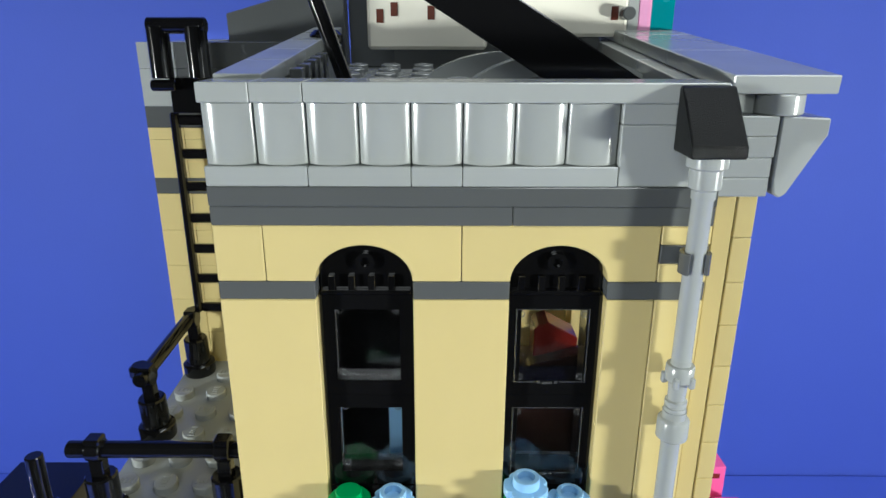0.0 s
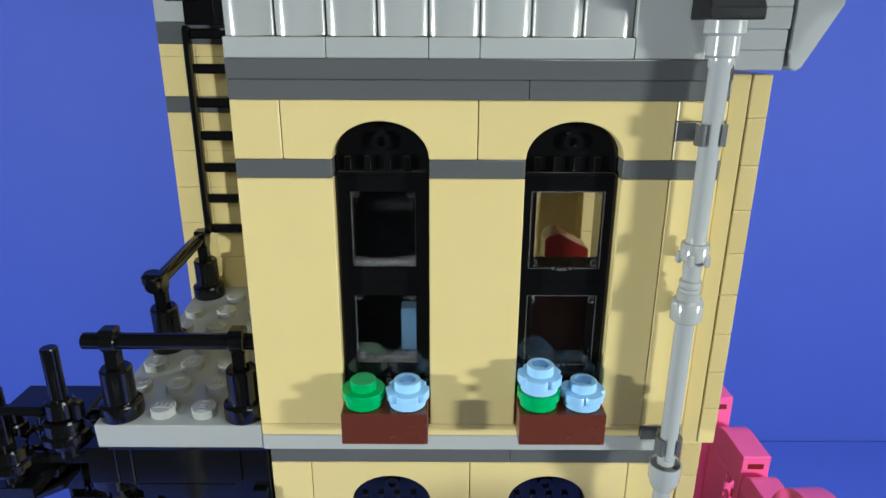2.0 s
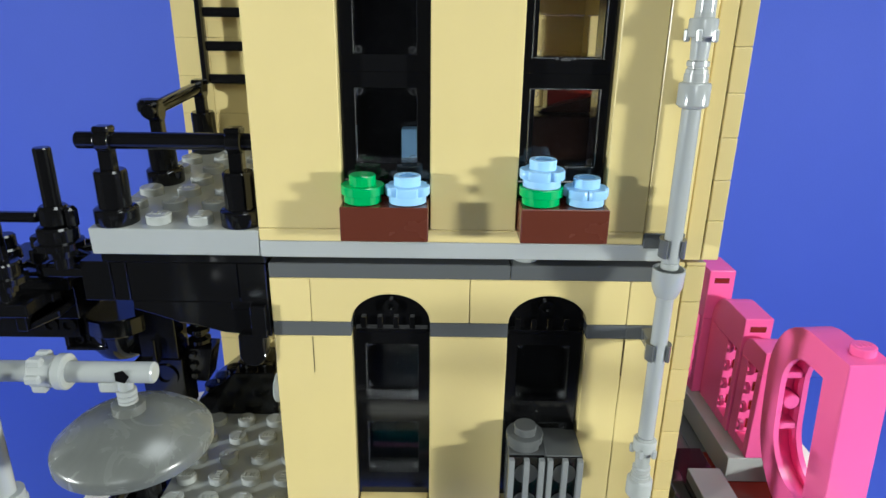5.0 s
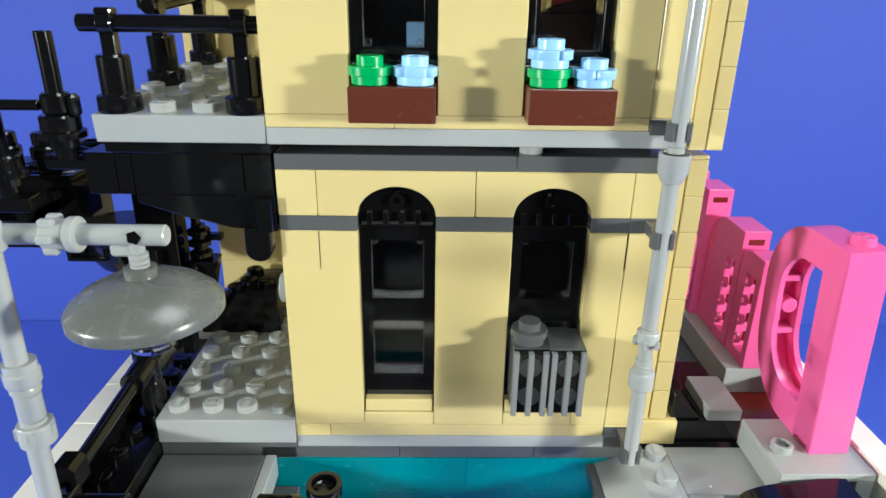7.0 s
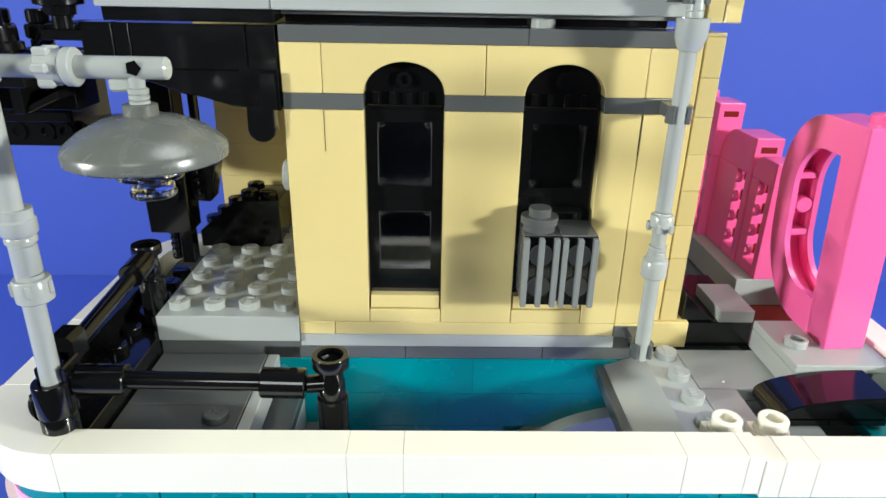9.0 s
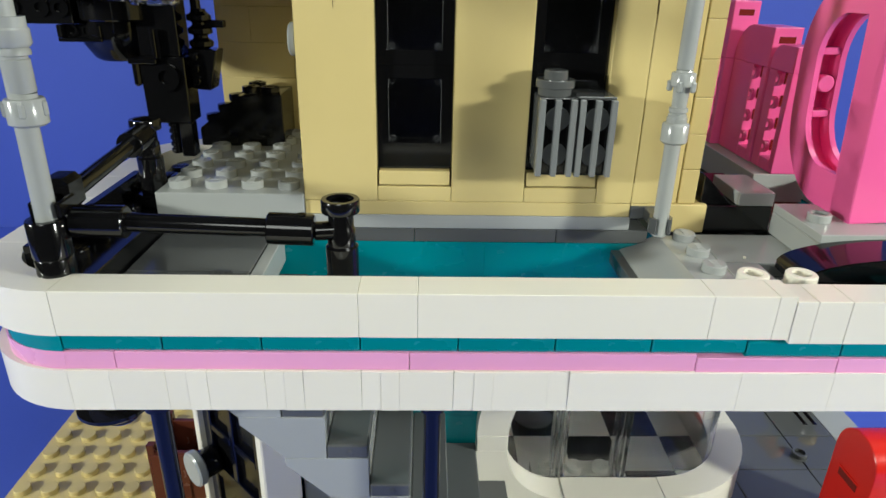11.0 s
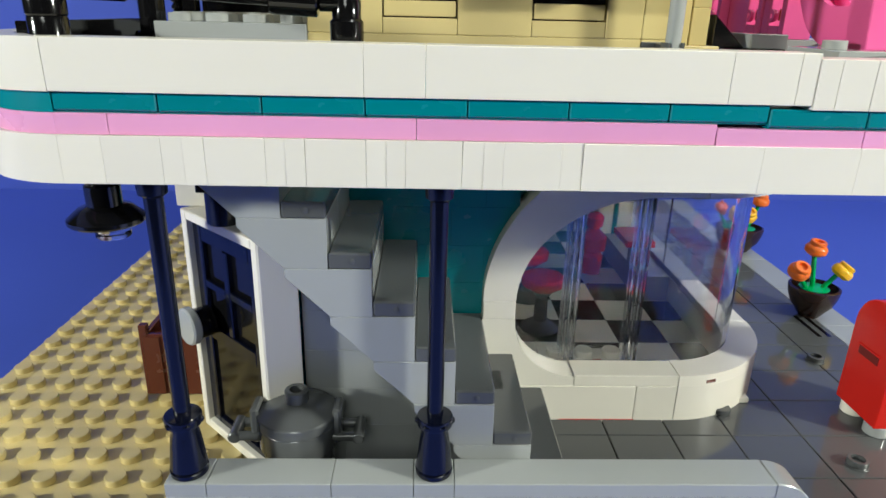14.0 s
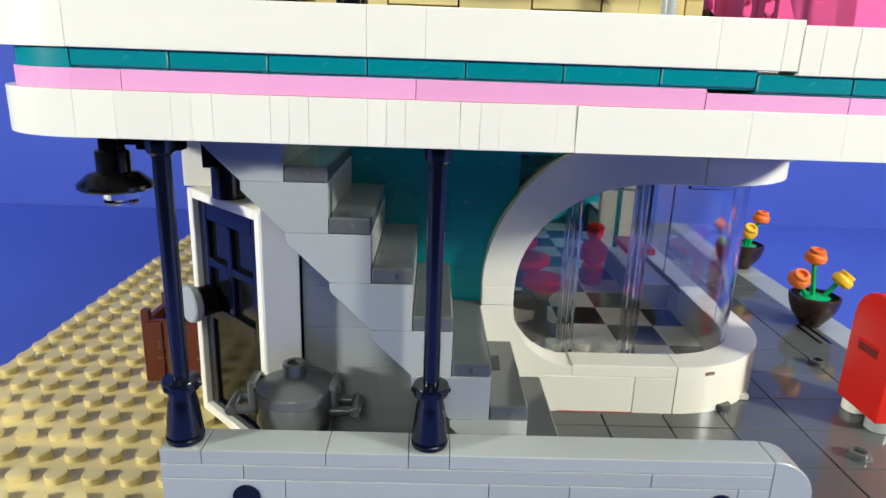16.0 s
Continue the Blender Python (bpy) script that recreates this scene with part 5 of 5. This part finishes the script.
block("box_ledge", -9.5, -6.95, 3.4, 3.6, 17.15, 17.45, BLACK, esc)
for x, z in ((-8.0, 17.7), (-7.3, 17.7), (-7.75, 16.85), (-7.2, 16.85), (-8.6, 16.85)):
    lathe("pin_ring", [(0.14, 0), (0.26, 0), (0.26, 0.06), (0.14, 0.06), (0.14, 0)], BLACK, (x, 3.6, z), esc, (90, 0, 0), 18)
foot_box = block("step_box", -7.5, -6.22, 3.95, 4.7, 15.9, 16.38, BLACK, esc)
block("step_box_lip", -7.5, -6.22, 3.7, 3.95, 15.9, 16.02, BLACK, foot_box)
for a in (-7.5, -6.36):
    block("step_box_lip", a, a + 0.14, 3.7, 3.95, 16.02, 16.38, BLACK, foot_box)
for x in (-7.15, -6.7):
    lathe("pin_ring", [(0.1, 0), (0.17, 0), (0.17, 0.06), (0.1, 0.06), (0.1, 0)], BLACK, (x, 3.95, 16.2), foot_box, (90, 0, 0), 18)
lathe("round_plate", rod(1.0, 0.6, 0.05), BLACK, (-5.95, 4.3, 16.5), esc, n=40)
lathe("dish", [(0, 0), (0.6, 0), (0.75, 0.1), (1.0, 0.5), (1.05, 0.9), (1.05, 1.2), (0, 1.2)], BLACK, (-6.2, 4.8, 15.3), esc, n=36)
# column with a hinge on each side
block("hinge_cheek", -5.58, -5.36, 3.85, 4.7, 14.62, 15.45, BLACK, esc, e=0.06)
block("hinge_lip", -5.6, -4.75, 3.72, 3.86, 15.3, 15.46, BLACK, esc)
block("hinge_lip", -4.85, -4.7, 3.72, 3.86, 15.46, 16.3, BLACK, esc)
extruded("column", [(-5.32, 13.5), (-5.36, 15.5), (-4.0, 15.5), (-4.02, 13.5)], 0.98, BLACK, (0, 3.92, 0), esc)
block("column_head", -5.3, -4.1, 3.95, 4.9, 15.5, 18.3, BLACK, esc)
lathe("pin_ring", [(0.2, 0), (0.42, 0), (0.42, 0.08), (0.2, 0.08), (0.2, 0)], BLACK, (-4.6, 3.92, 14.9), esc, (90, 0, 0), 22)
block("post", -4.46, -4.04, 4.0, 4.5, 12.42, 13.5, BLACK, esc)
for k in range(5):
    lathe("post_ring", rod(0.2, 0.17, 0.04), BLACK, (-4.72, 4.4, 12.45 + 0.21 * k), esc, n=16)
    lathe("post_core", rod(0.15, 0.06, 0.01), BLACK, (-4.72, 4.4, 12.61 + 0.21 * k), esc, n=12)
extruded("side_block", [(-3.98, 14.5), (-3.98, 15.72), (-3.12, 15.66), (-3.4, 14.46)], 0.8, BLACK, (0, 4.3, 0), esc)
for k in range(3):
    lathe("side_ring", rod(0.12, 0.14, 0.03), BLACK, (-3.78, 4.3, 14.75 + 0.36 * k), esc, (90, 0, 0), 14)
for k in range(3):
    lathe("column_ring", [(0, 0), (0.26, 0), (0.36, 0.06), (0.36, 0.2), (0.26, 0.26), (0.22, 0.3), (0.22, 0.38), (0, 0.38)], BLACK, (-3.66, 4.7, 15.7 + 0.38 * k), esc)
bar("column_pin", 0.15, (-3.72, 4.7, 16.8), (-3.72, 4.7, 17.85), BLACK, esc)
block("ring_arm", -3.5, -2.9, 4.6, 4.9, 16.3, 16.52, BLACK, esc)
extruded("low_slope", [(-4.3, 12.42), (-4.3, 13.0), (-2.95, 14.1), (-1.5, 14.15), (-1.5, 12.42)], 1.9, BLACK, (0, 5.45, 0), esc)
for x, y in ((-2.6, 5.95), (-1.95, 5.95), (-2.6, 6.85)):
    stud(x, y, 14.14, BLACK, esc)
for k in range(3):
    stud(-3.9 + 0.42 * k, 5.95, 13.2 + 0.34 * k, BLACK, esc)

# ---- things on the ground ----
can = thing("trash_can", (-0.12, -3.0, 0.4), "dark grey round trash can with handles and lid", "trash can")
body = lathe("body", [(0, 0), (0.87, 0), (0.89, 0.05), (0.94, 1.3), (1.01, 1.36), (1.03, 1.4), (1.03, 2.06), (1.0, 2.1), (0, 2.1)], DGREY, (-0.12, -3.0, 0.4), can, n=48)
for k in range(18):
    a = 2 * math.pi * k / 18
    put("rib", to_mesh(("rib",), lambda: chamfered(0.1, 0.08, 1.3, 0.03), DGREY), (-0.12 + 0.9 * math.cos(a), -3.0 + 0.9 * math.sin(a), 0.42), body, (0, 0, math.degrees(a) + 90))
lid = lathe("lid", [(0, 0), (1.04, 0), (1.06, 0.02), (1.06, 0.26), (1.03, 0.3), (0.99, 0.31), (0.8, 0.42), (0.52, 0.52), (0.3, 0.57), (0, 0.57)], DGREY, (-0.12, -3.0, 2.5), can, n=48)
lathe("lid_knob", [(0.0, 0), (0.31, 0), (0.31, 0.34), (0.28, 0.37), (0.18, 0.37), (0.18, 0.15), (0, 0.15)], DGREY, (-0.12, -3.0, 3.03), lid, n=28)
for sx in (-1, 1):
    x = -0.12 + sx * 0.95
    lug = block("lug", min(x, x + sx * 0.24), max(x, x + sx * 0.24), -3.36, -2.64, 1.95, 2.98, DGREY, can, e=0.06)
    for gy in (-3.3, -2.7):
        bar("arm", 0.13, (x, gy, 2.15), (x + sx * 0.68, gy, 2.15), DGREY, lug)
    bar("grip", 0.16, (x + sx * 0.68, -3.44, 2.15), (x + sx * 0.68, -2.56, 2.15), DGREY, lug)

crate = thing("crate", (-5.2, 2.6, 0), "reddish brown open wooden-look crate on the baseplate", "crate")
for x0, x1, y0, y1 in ((-6.2, -6.0, 1.65, 3.6), (-4.4, -4.2, 1.65, 3.6), (-6.0, -4.4, 1.65, 1.85), (-6.0, -4.4, 3.4, 3.6)):
    block("side", x0, x1, y0, y1, 0.22, 2.5, BROWN, crate)
for k in range(3):
    block("plank", -6.15 + 0.66 * k, -5.55 + 0.66 * k, 1.58, 1.66, 0.25, 2.45, BROWN, crate)
block("floor", -6.1, -4.3, 1.7, 3.5, 0.22, 0.5, BROWN, crate)
for x, y in ((-6.1, 1.75), (-4.3, 1.75), (-6.1, 3.5), (-4.3, 3.5)):
    block("corner_post", x - 0.14, x + 0.14, y - 0.14, y + 0.14, 0.22, 2.85, BROWN, crate)

dlamp = thing("door_lamp", (-4.35, -2.9, 9.4), "small black dish lamp hanging from the canopy", "lamp")
lathe("shade", [(0.3, -0.02), (0.82, -0.02), (0.87, 0.03), (0.87, 0.12), (0.6, 0.36), (0.4, 0.42), (0.4, 0.9), (0.36, 0.94), (0.3, 0.94), (0.3, 1.6), (0, 1.6)], BLACK, (-4.35, -2.9, 7.93), dlamp, n=36)
b2 = lathe("bulb", [(0, 0), (0.36, 0), (0.4, 0.04), (0.4, 0.4), (0, 0.4)], CLEAR, (-4.25, -2.9, 7.55), dlamp, label="clear round bulb")
b2.visible_shadow = False
block("bracket", -3.7, -2.6, -3.1, -2.7, 8.9, 9.35, BLACK, dlamp)
block("bracket_arm", -4.2, -3.7, -3.05, -2.75, 9.0, 9.38, BLACK, dlamp)

mail = thing("mailbox", (18.1, 0, 0.4), "glossy red mailbox with a slot on white feet", "mailbox")
prof = [(-1, 0.78), (-1, 3.7)] + [(-math.cos(math.pi * k / 16), 3.7 + math.sin(math.pi * k / 16)) for k in range(1, 16)] + [(1, 3.7), (1, 0.78)]


def mail_mesh():
    v, f = prism(prof, 1.9, 0.03)
    return [(y, x, z) for x, y, z in v], [g[::-1] for g in f]


mail_body = put("body", to_mesh(("mail",), mail_mesh, RED, 30), (17.35, 0, 0), mail)
block("slot", 17.32, 17.4, -0.45, 0.5, 2.7, 2.98, DRED, mail_body, e=0.01)
block("slot_lip", 17.3, 17.4, -0.5, 0.55, 2.98, 3.06, RED, mail_body, e=0.02)
for x, y, tone in ((17.75, 0.58, WHITE), (17.75, -0.62, LGREY), (18.75, 0.58, LGREY), (18.75, -0.62, LGREY)):
    lathe("foot", rod(0.38, 0.38), tone, (x, y, 0.4), mail)

BOWL = [(0, 0), (0.5, 0), (0.54, 0.04), (0.6, 0.16), (0.84, 0.46), (0.99, 0.85), (1.05, 1.15), (1.05, 1.26), (0.94, 1.3), (0.91, 1.2), (0.78, 0.95), (0, 0.95)]


def blossom(x, y, z, mat, parent, tilt, spin):
    rose = [(0, 0), (0.3, 0.0), (0.44, 0.12), (0.46, 0.3), (0.4, 0.42), (0.34, 0.46), (0.34, 0.6), (0.3, 0.64), (0.2, 0.64), (0.18, 0.5), (0, 0.5)]
    head = lathe("blossom", rose, mat, (x, y, z), parent, (tilt, 0, spin))
    return head


for cx, cy, turn in ((20.4, 8.0, 0.0), (21.15, 16.4, 0.0)):
    pot = thing("flower_pot", (cx, cy, 0.4), "dark brown bowl with orange and yellow flowers", "flower pot", "pavement flower pots")
    lathe("bowl", BOWL, DBROWN, (cx, cy, 0.55), pot, n=40)
    lathe("bowl_foot", rod(0.42, 0.2), DBROWN, (cx, cy, 0.4), pot)
    heads = ((-1.0, -0.1, 2.1, ORANGE), (-0.25, 0.15, 2.95, ORANGE), (0.85, -0.1, 2.05, YELLOW)) if cy < 10 else ((-0.25, -0.6, 2.2, YELLOW), (0.7, 0.1, 2.75, ORANGE), (-0.9, 0.5, 2.2, ORANGE))
    for k, (dx, dy, dz, mat) in enumerate(heads):
        ca, sa = math.cos(turn), math.sin(turn)
        px, py = cx + dx * ca - dy * sa, cy + dx * sa + dy * ca
        bar("stem", 0.1, (cx + (px - cx) * 0.25, cy + (py - cy) * 0.25, 1.6), (px, py, 0.4 + dz), GREEN, pot, 12)
        blossom(px, py, 0.4 + dz - 0.1, mat, pot, 35 if k != 1 else 8, 40 * k)
    lathe("leaf", [(0, 0), (0.3, 0.05), (0.6, 0.2), (0.62, 0.24), (0, 0.3)], GREEN, (cx, cy, 1.52), pot)

# ---- things and dark fillers seen through the windows ----
red_part = thing("toy_part", (7.4, 4.4, 23.45), "dark red sloping toy part inside the top room", "toy part")
extruded("slope", [(0.4, 0.3), (0.4, 1.3), (0.52, 1.42), (0.77, 1.5), (1.65, 1.02), (1.65, 0.3)], 0.9, DRED, (6.82, 4.4, 23.15), red_part)
extruded("arm", [(0.12, 0.3), (0.14, 0.36), (0.24, 0.42), (1.65, 0.8), (1.65, 0.3)], 0.5, DBROWN, (6.82, 3.88, 23.15), red_part)
block("desk", 5.5, 9.0, 3.2, 5.4, 21.2, 23.45, DBROWN, label="dark brown desk block inside the top room", category="desk")
# Black block added behind the left window so the unlit room looks dark.
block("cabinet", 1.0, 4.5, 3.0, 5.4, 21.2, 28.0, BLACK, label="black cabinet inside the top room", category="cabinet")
block("blue_part", 3.2, 3.7, 2.4, 2.9, 21.2, 23.2, SKY, label="light blue toy part inside the top room", category="toy part")
# Navy and black blocks, added to stand for darkness behind the panes.
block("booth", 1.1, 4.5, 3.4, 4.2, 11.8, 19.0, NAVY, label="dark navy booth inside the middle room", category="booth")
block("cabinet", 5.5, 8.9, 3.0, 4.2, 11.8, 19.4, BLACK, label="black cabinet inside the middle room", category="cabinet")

# ---- small fittings ----
lathe("wall_disc", rod(0.42, 0.2, 0.04), LGREY, (0.0, 1.05, 16.35), None, (0, -90, 0), label="light grey round disc on the tan side wall", category="disc")
block("black_edge_wall", -5.36, -5.1, -3.4, 2.4, 11.7, 12.42, BLACK, label="black plate edge beside the studs", category="plate")
block("white_crumb", 11.7, 11.79, -0.97, -0.9, 11.2, 11.27, WHITE, e=0.03, label="tiny white crumb on the grey canopy tile", category="crumb")
